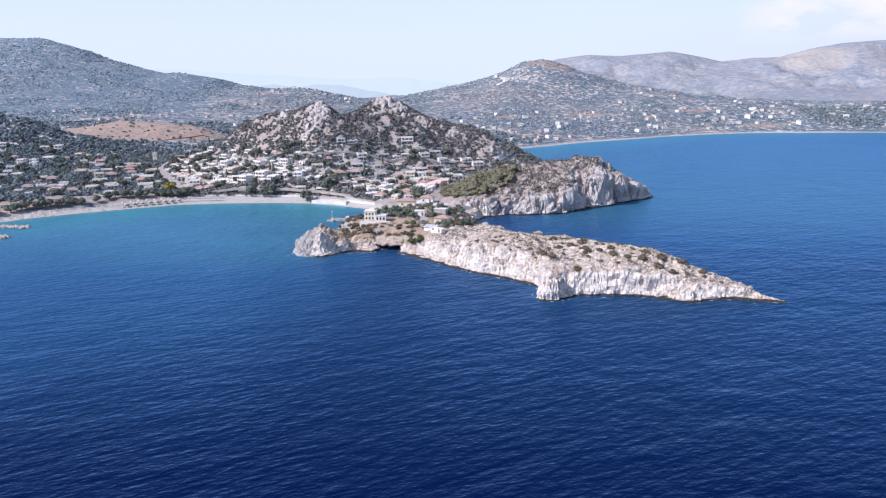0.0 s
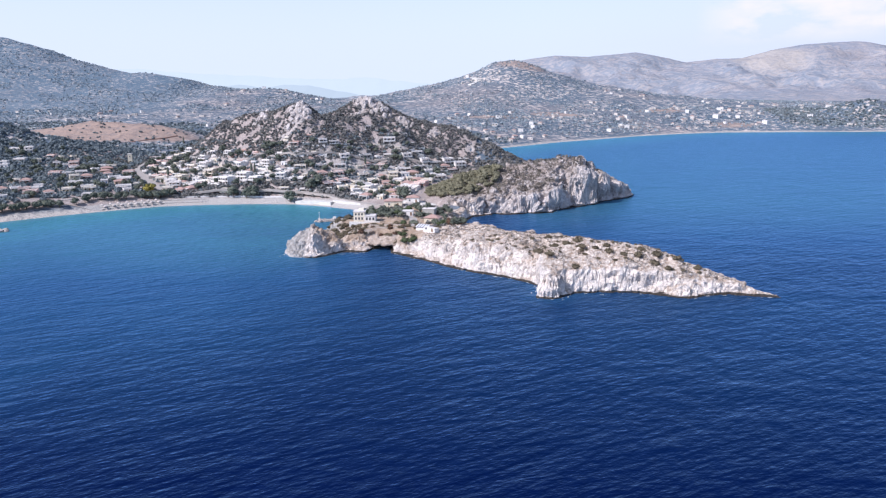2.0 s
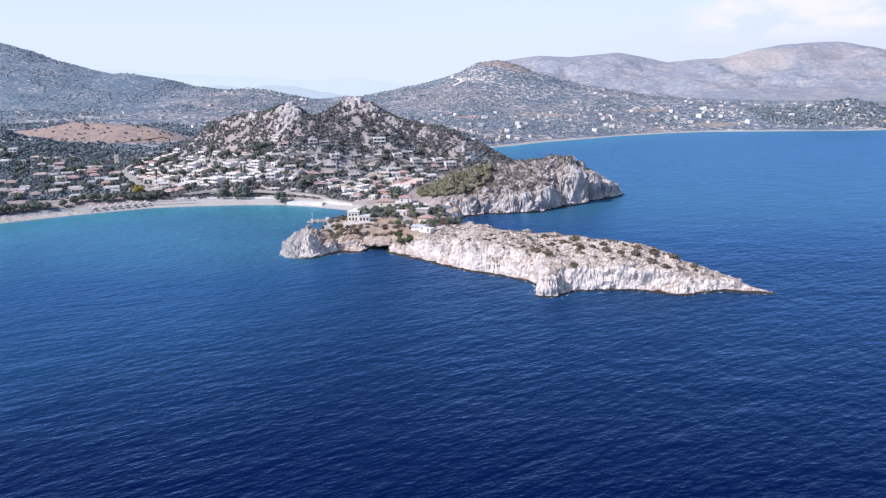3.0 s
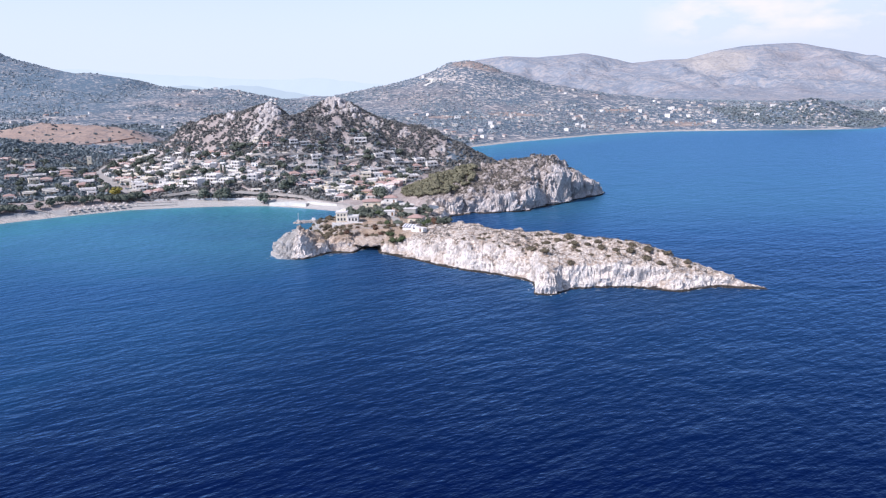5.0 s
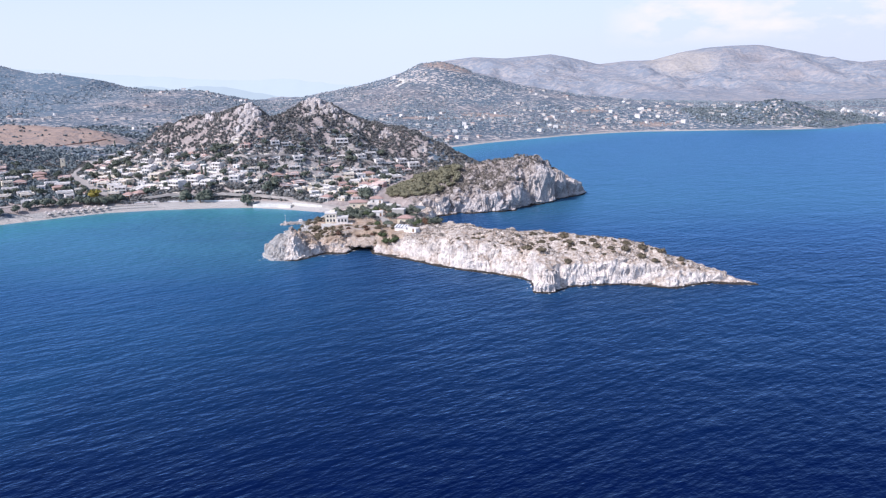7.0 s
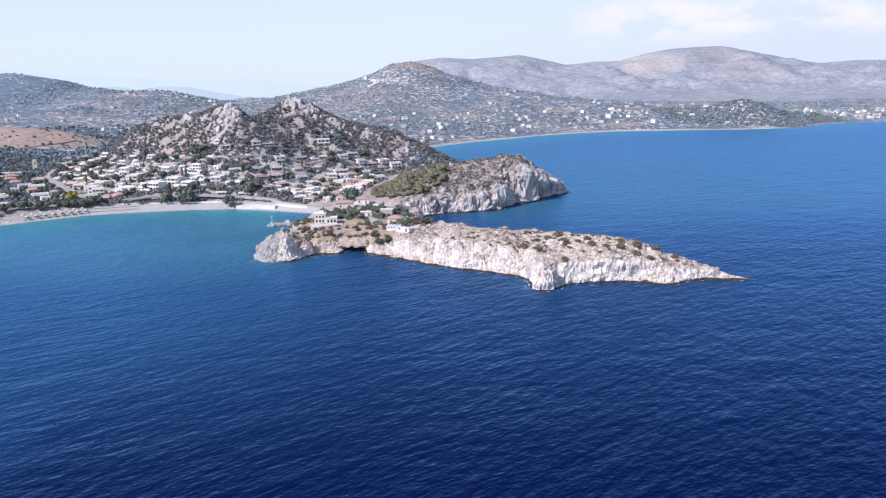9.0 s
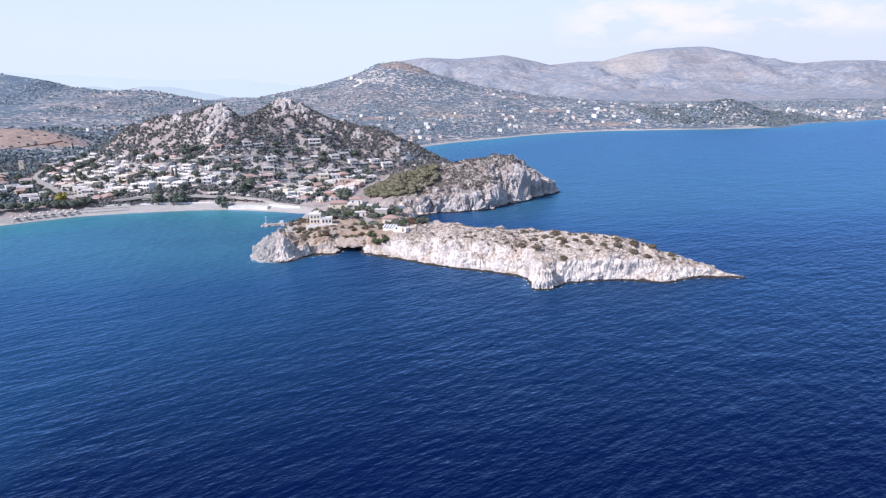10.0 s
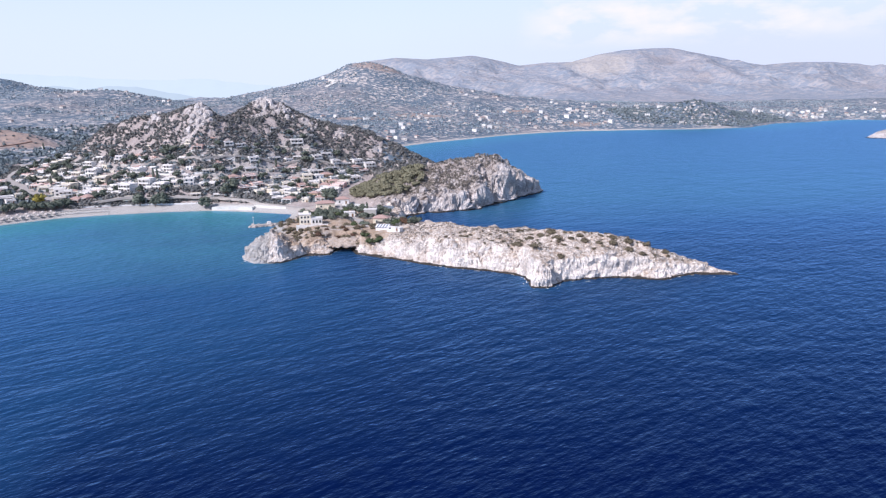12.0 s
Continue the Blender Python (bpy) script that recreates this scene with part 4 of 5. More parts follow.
# ---- roads, quay, jetty, beach wall ----
def strip(name, line, width, mat, label, category, lift=0.12, thick=0.5, kind="structure"):
    bm = bmesh.new()
    pts = []
    for p, q in zip(line, line[1:]):
        n = max(1, int(math.hypot(q[0] - p[0], q[1] - p[1]) / 2.5))
        pts += [(p[0] + (q[0] - p[0]) * k / n, p[1] + (q[1] - p[1]) * k / n) for k in range(n)]
    pts.append(line[-1][:2])
    rows = []
    for k, (x, y) in enumerate(pts):
        a, c = pts[max(k - 1, 0)], pts[min(k + 1, len(pts) - 1)]
        d = Vector((c[0] - a[0], c[1] - a[1])).normalized()
        nx, ny = -d.y * width / 2, d.x * width / 2
        z = max(ground(x + s * nx, y + s * ny) for s in (-1, 0, 1)) + lift
        rows.append([bm.verts.new(p) for p in ((x + nx, y + ny, z), (x - nx, y - ny, z), (x - nx, y - ny, z - thick), (x + nx, y + ny, z - thick))])
    for p, q in zip(rows, rows[1:]):
        for k in range(4):
            bm.faces.new((p[k], p[(k + 1) % 4], q[(k + 1) % 4], q[k]))
    bm.faces.new(rows[0][::-1]), bm.faces.new(rows[-1])
    bmesh.ops.recalc_face_normals(bm, faces=bm.faces)
    return tagged(part(name, bm, mat), label, category, kind=kind)


strip("road_shore", SHORE_ROAD, 4.5, P_ROAD, "pale coast road behind the beach", "road", thick=1.5)
strip("road_hill", HILL_ROAD, 5.5, P_ROAD, "pale concrete road climbing from the beach", "road", thick=1.5)
strip("road_upper", UPPER_ROAD, 3.5, P_ROAD, "narrow pale lane along the slope", "road", thick=1.5)
strip("road_field", FIELD_ROAD, 4.0, P_EARTH, "reddish earth track across the ploughed field", "road", thick=3.0)
strip("road_farm", FARM_ROAD, 5.0, P_ROAD, "pale farm track below the ploughed field", "road", thick=3.0)
strip("road_neck", NECK_ROAD, 4.0, P_ROAD, "pale track along the neck of the peninsula", "road", thick=1.2)
strip("pavement_plaza", [(-93, 452), (-76, 432)], 13, P_QUAY, "pale paved yard by the inlet", "pavement", thick=1.5)
strip("quay", [(-174, 469.5), (-158, 466), (-146, 461)], 5.0, P_QUAY, "white concrete quay behind the small beach", "quay", 0.15, 3.0)
strip("quay_wall", [(-146, 464), (-134, 457.5), (-124, 453)], 3.0, P_QUAY, "white retaining wall at the cove beach", "wall", 0.5, 3.0)


def rubble(parent, x, y, z, s, seed):
    r = random.Random(seed)
    bm = bmesh.new()
    bmesh.ops.create_icosphere(bm, subdivisions=1, radius=1.0)
    for v in bm.verts:
        v.co = Vector((v.co.x * s * r.uniform(0.7, 1.2), v.co.y * s * r.uniform(0.7, 1.2), v.co.z * s * r.uniform(0.55, 0.9)))
    ob = part("stone", bm, P_STONE, parent)
    ob.location = (x, y, z)
    ob.rotation_euler = (0, 0, r.uniform(0, 6))
    return ob


def pier(name, a, b, width, label, stones, pole=False, deck=None):
    root = new(name)
    a, b = Vector(a), Vector(b)
    d = (b - a)
    L = d.length
    deck = deck or P_STONE
    block("deck", (0, L, -width / 2, width / 2, -2.0, 1.1 if pole else 0.8), deck or P_QUAY, root)
    r = random.Random(len(label))
    kinds = [rubble(root, 0.5 + k, -width / 2 - 0.4, 0.2, 0.9, 40 + k) for k in range(5)]
    for k in range(stones):
        ob = new("stone", kinds[k % 5].data)
        ob.parent = root
        if k % 6 == 0:
            ob.location = (-0.3 - r.random() * 1.5, r.uniform(-width / 2, width / 2), r.uniform(-0.2, 0.5))
        else:
            ob.location = (r.uniform(0, L), r.choice((-1, 1)) * (width / 2 + r.uniform(0.0, 1.4)), r.uniform(-0.3, 0.7))
        ob.rotation_euler = (r.uniform(-0.4, 0.4), r.uniform(-0.4, 0.4), r.uniform(0, 6))
        ob.scale = [r.uniform(0.8, 1.5)] * 3
    if pole:
        part("light_mast", tube(bmesh.new(), (1, 0, 1.1), (1, 0, 5.2), 0.1, 0.07), P_WHITE, root)
        block("lamp_house", (0.75, 1.25, -0.25, 0.25, 5.204, 5.7), P_WHITE, root)
        block("pump_box", (L * 0.45, L * 0.45 + 1.8, -0.6, 0.9, 1.104, 2.5), P_WHITE, root)
    root.matrix_basis = pose(a.x, a.y, 0, 0, 0, math.degrees(math.atan2(d.y, d.x)))
    tagged(root, label, "jetty")


pier("jetty", (-138, 402), (-119, 408), 3.4, "short stone jetty with a white light mast", 46, True)
pier("jetty", (-310, 360), (-346, 362), 3.5, "grey stone landing pier at the end of the beach", 60, deck=P_GREY)
pier("breakwater", (-300, 331), (-350, 352), 5.0, "low rubble breakwater of grey boulders", 110, deck=P_STONE)


def beach_wall():
    root = new("beach_wall")
    line = [(-262, 466), (-240, 472), (-212, 475.5), (-180, 476.5)]
    for p, q in zip(line, line[1:]):
        d = Vector((q[0] - p[0], q[1] - p[1]))
        n = int(d.length / 3)
        for k in range(n):
            x, y = p[0] + d.x * k / n, p[1] + d.y * k / n
            z = ground(x, y)
            w = block("wall", (0.22, d.length / n - 0.22, -0.15, 0.15, -1.5, 0.9), P_WHITE, root)
            w.matrix_basis = pose(x, y, z, 0, 0, math.degrees(math.atan2(d.y, d.x)))
            w = block("pillar", (-0.218, 0.218, -0.22, 0.22, -1.5, 1.25), P_WHITE, root)
            w.matrix_basis = pose(x, y, z, 0, 0, math.degrees(math.atan2(d.y, d.x)))
    tagged(root, "low white wall with pillars behind the beach", "wall")


beach_wall()

# ---- beach things ----
def umbrella():
    root = new("beach_umbrella")
    part("pole", tube(bmesh.new(), (0, 0, -0.4), (0, 0, 2.3), 0.05, 0.04), P_WOOD, root)
    bm = bmesh.new()
    top = bm.verts.new((0, 0, 2.75))
    n = 10
    rim = [bm.verts.new((1.15 * math.cos(k * math.tau / n), 1.15 * math.sin(k * math.tau / n), 2.05)) for k in range(n)]
    hem = [bm.verts.new((1.17 * math.cos(k * math.tau / n), 1.17 * math.sin(k * math.tau / n), 1.8)) for k in range(n)]
    for k in range(n):
        bm.faces.new((top, rim[k], rim[(k + 1) % n]))
        bm.faces.new((rim[k], hem[k], hem[(k + 1) % n], rim[(k + 1) % n]))
    part("canopy", bm, P_STRAW, root)
    return tagged(root, "faded beach umbrella standing on the sand", "umbrella", "umbrellas on the beach")


def lounger():
    root = new("sun_lounger")
    part("bed", box(bmesh.new(), -0.35, 0.35, -1.0, 0.4, 0.32, 0.42), P_WHITE, root)
    bk = part("backrest", box(bmesh.new(), -0.35, 0.35, 0.0, 0.75, 0.0, 0.08), P_WHITE, root)
    bk.matrix_basis = pose(0, 0.41, 0.40, 40, 0, 0)
    for x, y in ((-0.3, -0.9), (0.3, -0.9), (-0.3, 0.3), (0.3, 0.3)):
        block("leg", (x - 0.03, x + 0.03, y - 0.03, y + 0.03, -0.1, 0.318), P_WHITE, root)
    return tagged(root, "white plastic sun lounger on the beach", "sun lounger", "loungers on the beach")


first = {}
for k in range(46):
    u = k / 45
    for row in range(2):
        x = -297 + 56 * u + row * 1.2 + rng.uniform(-0.4, 0.4)
        y = float(np.interp(x, (-318, -291, -266, -236, -204), (406, 432, 452, 461, 466))) + 8.5 - row * 3.4
        name = 'u' if k < 24 and k % 3 == row else 'l'
        m = pose(x, y, ground(x, y), 0, 0, rng.uniform(-20, 20) + (150 if name == 'l' else 0))
        if name not in first:
            first[name] = umbrella() if name == 'u' else lounger()
            first[name].matrix_basis = m
        else:
            copy_thing(first[name], m)

# ---- trees and shrubs ----
def clump(r, wide, tall, leaves, size, seed, lift=0.0, count=7):
    """Leaf cards on an uneven set of lumps, as arrays of points and faces."""
    g = np.random.RandomState(seed)
    lumps = [(g.uniform(-0.45, 0.45) * wide, g.uniform(-0.45, 0.45) * wide, lift + tall * g.uniform(0.25, 0.75), r * g.uniform(0.45, 0.75)) for _ in range(count)]
    pts, faces = [], []
    for k in range(leaves):
        cx, cy, cz, rr = lumps[k % count]
        v = g.normal(size=3)
        v[2] = abs(v[2]) * 0.9 - 0.25
        v /= np.linalg.norm(v)
        c = np.array((cx, cy, cz)) + v * rr * g.uniform(0.75, 1.08) * np.array((1, 1, 0.85))
        a = np.cross(v, g.normal(size=3))
        a /= np.linalg.norm(a)
        n = v + 0.5 * g.normal(size=3)
        b2 = np.cross(n, a)
        b2 /= np.linalg.norm(b2)
        s = size * g.uniform(0.6, 1.3)
        base = len(pts)
        pts += [c - a * s, c + b2 * s * 0.8, c + a * s, c - b2 * s * 0.8]
        faces.append((base, base + 1, base + 2, base + 3))
    for cx, cy, cz, rr in lumps:         # dense inside of each lump
        base = len(pts)
        q = rr * 0.8
        pts += [np.array((cx, cy, cz + q * 0.8)), np.array((cx, cy, cz - q * 0.8))] + [np.array((cx + q * math.cos(k * 1.2566), cy + q * math.sin(k * 1.2566), cz)) for k in range(5)]
        for k in range(5):
            faces += [(base, base + 2 + k, base + 2 + (k + 1) % 5), (base + 1, base + 2 + (k + 1) % 5, base + 2 + k)]
    return np.array(pts), faces


def leaf_mesh(name, pts, faces, mat):
    me = bpy.data.meshes.new(name)
    me.from_pydata([tuple(p) for p in pts], [], faces)
    me.materials.append(mat)
    return me


def tree(name, label, mat, r, tall, seed, group, category="tree"):
    root = new(name)
    g = random.Random(seed)
    bm = bmesh.new()
    tube(bm, (0, 0, -0.8), (0.1, 0, tall * 0.45), 0.22, 0.15)
    for k in range(4):
        a = k * 1.6 + g.random()
        tube(bm, (0.1, 0, tall * 0.4), (math.cos(a) * r * 0.5, math.sin(a) * r * 0.5, tall * 0.7), 0.11, 0.05, 5)
    part("trunk", bm, BARK, root)
    crown = new("crown", leaf_mesh("crown", *clump(r, r * 1.2, tall * 0.75, 240, 0.42, seed, tall * 0.18), mat))
    crown.parent = root
    return tagged(root, label, category, group)


def cypress(seed):
    root = new("cypress")
    part("trunk", tube(bmesh.new(), (0, 0, -0.8), (0, 0, 2), 0.15, 0.12), BARK, root)
    g = np.random.RandomState(seed)
    pts, faces = [], []
    for k in range(260):
        u = g.rand() ** 0.8
        rr = 0.95 * math.sin(math.pi * min(0.97, 0.12 + 0.86 * u)) ** 0.7 * g.uniform(0.7, 1.05)
        a, z, s = g.rand() * math.tau, 0.7 + u * 7.8, 0.35
        c = np.array((rr * math.cos(a), rr * math.sin(a), z))
        t, n = np.array((-math.sin(a), math.cos(a), g.normal() * 0.2)), np.array((g.normal() * 0.2, g.normal() * 0.2, 1))
        base = len(pts)
        pts += [c - t * s, c + n * s, c + t * s, c - n * s]
        faces.append((base, base + 1, base + 2, base + 3))
    crown = new("crown", leaf_mesh("crown", pts, faces, L_TREE))
    crown.parent = root
    return tagged(root, "slender dark green cypress near the houses", "tree", "cypresses")


def shrub(name, label, mat, r, seed, group):
    root = new(name)
    bm = bmesh.new()
    for k in range(4):
        tube(bm, (0, 0, -0.4), (0.4 * r * math.cos(k * 1.6), 0.4 * r * math.sin(k * 1.6), 0.5 * r), 0.05, 0.03, 4)
    part("stem", bm, BARK, root)
    crown = new("foliage", leaf_mesh("foliage", *clump(r, r * 1.3, r * 0.8, 170, 0.22, seed), mat))
    crown.parent = root
    return tagged(root, label, "shrub", group)


def plant(protos_list, places, lo, hi, sink=0.1):
    used = {}
    for x, y in places:
        k = rng.randrange(len(protos_list))
        m = pose(x, y, ground(x, y) - sink, 0, 0, rng.uniform(0, 360)) @ Matrix.Scale(rng.uniform(lo, hi), 4)
        if k not in used:
            used[k] = protos_list[k]()
            used[k].matrix_basis = m
        else:
            ob = copy_thing(used[k], Matrix())
            ob.matrix_basis = m


def near_line(line, n, off):
    out = []
    for _ in range(n):
        k = rng.randrange(len(line) - 1)
        u = rng.random()
        p, q = line[k], line[k + 1]
        out.append((p[0] + (q[0] - p[0]) * u + rng.uniform(-off, off), p[1] + (q[1] - p[1]) * u + rng.uniform(-off, off)))
    return out


VT = "trees of the village"
broad = [lambda s=s: tree("tree", "dark green broad-crowned tree among the houses", L_TREE, 2.6, 5.5, s, VT) for s in (11, 12, 13, 14)]
plant(broad, spots(VILLAGE, 120, 2.0) + spots(WEST, 90, 2.2), 0.65, 1.2)
tama = [lambda s=s: tree("tree", "rounded dark tree in the row behind the beach", L_TREE, 2.6, 5.0, s, "trees behind the beach") for s in (21, 22)]
plant(tama, near_line([(-362, 362), (-351, 384), (-340, 402), (-326, 420), (-305, 444), (-285, 458), (-264, 468)], 62, 3.2), 0.9, 1.35)
plant([lambda: tree("tree", "tree with yellowing leaves beside the hill road", L_YELLOW, 3.0, 6.5, 31, VT)], [(-283, 469)], 1.25, 1.3)
plant([lambda s=s: cypress(s) for s in (5, 6)], [(-222, 508), (-219, 507), (-72, 400), (-300, 528), (-140, 531), (-330, 700), (-393, 735)], 0.8, 1.15)
plant([lambda: tree("tree", "large dark tree beside a house", L_TREE, 3.0, 6.0, 33, VT)], [(-168, 482), (-163, 487), (-99, 462), (-95, 457), (-179, 470), (-208, 476), (-222, 474), (-212, 473)], 1.3, 1.7)
neck = [lambda s=s: tree("tree", "low green tree on the neck of the peninsula", L_TREE, 2.3, 4.2, s, "trees on the neck") for s in (41, 42)]
plant(neck, spots([(-112, 384), (-60, 380), (-55, 405), (-60, 430), (-112, 430)], 52, 1.3)
      + spots([(-66, 345), (-44, 345), (-48, 372), (-60, 380)], 12, 1.6), 0.6, 1.05)
hedge = [lambda s=s: shrub("hedge_shrub", "dense dark green hedge shrub in the garden", L_GREEN if s == 66 else L_TREE, 2.6, s, "garden hedges") for s in (65, 66)]
plant(hedge, [(-108 + 3.2 * k, 399 + 1.1 * k) for k in range(8)] + [(-106 + 3.1 * k, 404 + 1.0 * k) for k in range(8)] + [(-101 + 3.0 * k, 391 + 0.6 * k) for k in range(5)]
      + [(-75, 366), (-72, 362), (-78, 362), (-58, 352), (-55, 357)], 0.85, 1.25)
plant([lambda: tree("tree", "rust-coloured tree beside the shed", L_RUST, 2.2, 4.2, 43, "trees on the neck")], [(-51, 348), (-47, 354), (-53, 356)], 0.8, 1.1)


def terrace_wall(line):
    root = new("terrace_wall")
    for p, q in zip(line, line[1:]):
        d = Vector((q[0] - p[0], q[1] - p[1]))
        n = max(1, int(d.length / 3))
        for k in range(n):
            x, y = p[0] + d.x * (k + 0.5) / n, p[1] + d.y * (k + 0.5) / n
            w = block("segment", (-d.length / n / 2 + 0.01, d.length / n / 2 - 0.01, -0.22, 0.22, -1.2, 0.55), P_STONE, root)
            w.matrix_basis = pose(x, y, ground(x, y), 0, 0, math.degrees(math.atan2(d.y, d.x)))
    return tagged(root, "low dry-stone wall along a garden terrace", "wall", "terrace walls")


for line in ([(-104, 346), (-94, 343), (-84, 340), (-74, 338)], [(-102, 353), (-92, 350), (-80, 348), (-74, 346)], [(-98, 361), (-88, 359), (-78, 356)], [(-98, 341), (-88, 338.5), (-80, 337)]):
    terrace_wall(line)
PG = "shrubs on the peninsula"
dry = [lambda s=s: shrub("shrub", "dry grey-green shrub on the bare rock", L_SHRUB, 1.3, s, PG) for s in (51, 52, 53)]
marked = [(-0.8, 289), (3.6, 288), (-8.7, 284), (-7, 282.3), (10, 281.5), (9.3, 288.5), (15.4, 280.2), (25.2, 273.9), (-3.1, 269.2), (6.7, 264.2),
          (19.4, 282.5), (20.3, 277), (30.7, 272.6), (36.5, 268.4), (41.3, 266), (45.2, 272.5), (52.1, 269.5), (33, 278), (38, 274)]
plant(dry, marked, 1.05, 1.7)
plant(dry, spots([(-40, 300), (-10, 282), (20, 268), (45, 264), (58, 268), (40, 284), (10, 300), (-25, 316)], 105, 0.7), 0.35, 0.8)
plant([lambda: shrub("shrub", "rusty brown shrub on the garden terrace", L_RUST, 1.6, 61, "terrace shrubs")], [(-86, 342), (-90, 339), (-82, 346), (-95, 337), (-78, 340), (-76, 349), (-92, 350), (-84, 356)], 0.8, 1.3)
plant([lambda: shrub("shrub", "bright green bush above the cliff", L_GREEN, 2.2, 62, "terrace shrubs")], [(-68.5, 322), (-70.5, 323.5), (-66, 321.5), (-72, 328)], 0.9, 1.3)
plant([lambda: shrub("shrub", "dry olive shrub by the path", L_SHRUB, 1.6, 63, "terrace shrubs")], spots([(-110, 340), (-80, 326), (-60, 320), (-50, 330), (-62, 360), (-100, 368)], 52, 0.9), 0.5, 1.15)
plant([lambda: shrub("shrub", "grey-green shrub beside the villa", L_SHRUB, 2.0, 64, "terrace shrubs")], spots([(-122, 350), (-108, 342), (-104, 362), (-112, 392), (-122, 380)], 64, 0.8), 0.6, 1.25)
pines = [lambda s=s: tree("pine_tree", "low olive-green pine on the headland slope", L_PINE, 2.1, 3.4, s, "pines on the headland") for s in (71, 72)]
plant(pines, spots([(-84, 468), (-70, 444), (-52, 440), (-36, 462), (-34, 482), (-60, 492), (-80, 490)], 150, 1.35), 0.8, 1.3)


def scatter(name, label, category, mat, places, lo, hi, leaves, size, wide=1.0, count=4):
    """Uncountable growth as one mesh: places are (x, y, z)."""
    g = np.random.RandomState(len(places))
    kinds = [clump(1.0 if count > 1 else 1.5, (1.3 if count > 1 else 0.1) * wide, 0.9, leaves, size, 90 + k, 0.0, count) for k in range(8)]
    pts, faces, base = [], [], 0
    for k, (x, y, z) in enumerate(places):
        p, f = kinds[k % 8]
        s, a = g.uniform(lo, hi), g.rand() * math.tau
        c, d = math.cos(a) * s, math.sin(a) * s
        q = np.stack([p[:, 0] * c - p[:, 1] * d + x, p[:, 0] * d + p[:, 1] * c + y, p[:, 2] * s + z - 0.15 * s], -1)
        pts.append(q)
        faces += [tuple(i + base for i in e) for e in f]
        base += len(q)
    me = bpy.data.meshes.new(name)
    me.from_pydata(np.concatenate(pts).tolist(), [], faces)
    me.materials.append(mat)
    return tagged(new(name, me), label, category, kind="stuff")


def fill(x0, x1, y0, y1, n, test, seed):
    g = np.random.RandomState(seed)
    x, y = g.uniform(x0, x1, n), g.uniform(y0, y1, n)
    z = land(x, y)
    ok = test(x, y, z)
    return [(a, c, ground(a, c)) for a, c in zip(x[ok], y[ok])]


def village_free(pts, r):
    q = np.array(pts)
    ok = np.ones(len(q), bool)
    for a, c, wide in built:
        ok &= (q[:, 0] - a) ** 2 + (q[:, 1] - c) ** 2 > (r + wide) ** 2
    return [p for p, good in zip(pts, ok) if good]


on_hill = lambda x, y, z: (z > 12 + 14 * smooth((y - 470) / 60) * smooth((-90 - x) / 60) * smooth((x + 330) / 60)) & (to_line(x, y, TOWN_HILL)[0] < 95) & (fbm(x, y, 4.5, 2) > -0.55) & (bare_rock(x, y) < 0.6)
scatter("scrub", "dark scrub scattered over the rocky hill", "scrub", L_STUFF, village_free(fill(-400, 20, 480, 626, 44000, on_hill, 1), -2.4), 0.55, 1.55, 12, 0.55, count=2)
on_pen = lambda x, y, z: (z > 3.5) & (x > -62) & (inland(x, y, PENINSULA) > 5) & (fbm(x, y, 9, 3) + 0.4 * fbm(x, y, 3, 2) > -0.15)
scatter("dwarf_scrub", "low brown cushion scrub and dry tufts on the rock", "scrub", L_DRY, fill(-62, 75, 255, 345, 14000, on_pen, 21), 0.14, 0.42, 8, 0.5, count=2)
on_head = lambda x, y, z: (z > 8) & (inland(x, y, COAST) > 8) & (fbm(x, y, 6, 2) > -0.5)
scatter("scrub", "low dry scrub on the headland top", "scrub", L_DRY, fill(-60, 55, 440, 540, 11000, on_head, 2), 0.3, 0.9, 9, 0.55, count=2)
in_wood = lambda x, y, z: (inland(x, y, [(-330, 560), (-300, 590), (-350, 640), (-440, 690), (-620, 690), (-900, 640), (-900, 420), (-560, 340), (-380, 345), (-350, 395), (-360, 430), (-430, 520), (-420, 590)]) > 0) & (inland(x, y, COAST) > 12)
scatter("woodland", "dark woodland on the slope west of the village", "woodland", L_WOOD, village_free(fill(-900, -300, 340, 700, 11000, in_wood, 3), 3.0), 1.2, 2.9, 24, 0.42, count=3)
in_town = lambda x, y, z: (inland(x, y, VILLAGE) > -4) | (inland(x, y, WEST) > 0)
scatter("garden_scrub", "garden shrubs between the houses", "scrub", L_WOOD, village_free(fill(-560, -70, 430, 640, 8500, in_town, 4), -2.0), 0.8, 1.9, 18, 0.42, count=3)
in_west = lambda x, y, z: inland(x, y, WEST) > -12
scatter("garden_trees", "dense dark garden trees between western houses", "tree", L_WOOD, village_free(fill(-570, -290, 410, 620, 2600, in_west, 14), -0.6), 1.1, 2.6, 26, 0.42, count=3)
on_bank = lambda x, y, z: (inland(x, y, COAST) > 12) & (inland(x, y, COAST) < 24) & (y < 500) & (x < -125)
scatter("bank_scrub", "grey-brown scrub on the bank above the beach", "scrub", L_STUFF, fill(-265, -125, 455, 500, 1500, on_bank, 5), 0.9, 2.2, 18, 0.55)
valley = lambda x, y, z: (inland(x, y, COAST) > 25) & (np.hypot((x + 535) / 150, (y - 775) / 60) > 1.0) & (fbm(x, y, 90, 3) + 0.5 * fbm(x, y, 25, 2) > -0.15)
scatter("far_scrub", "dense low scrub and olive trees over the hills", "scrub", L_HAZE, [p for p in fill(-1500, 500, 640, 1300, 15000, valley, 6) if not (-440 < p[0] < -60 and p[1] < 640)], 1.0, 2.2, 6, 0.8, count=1)
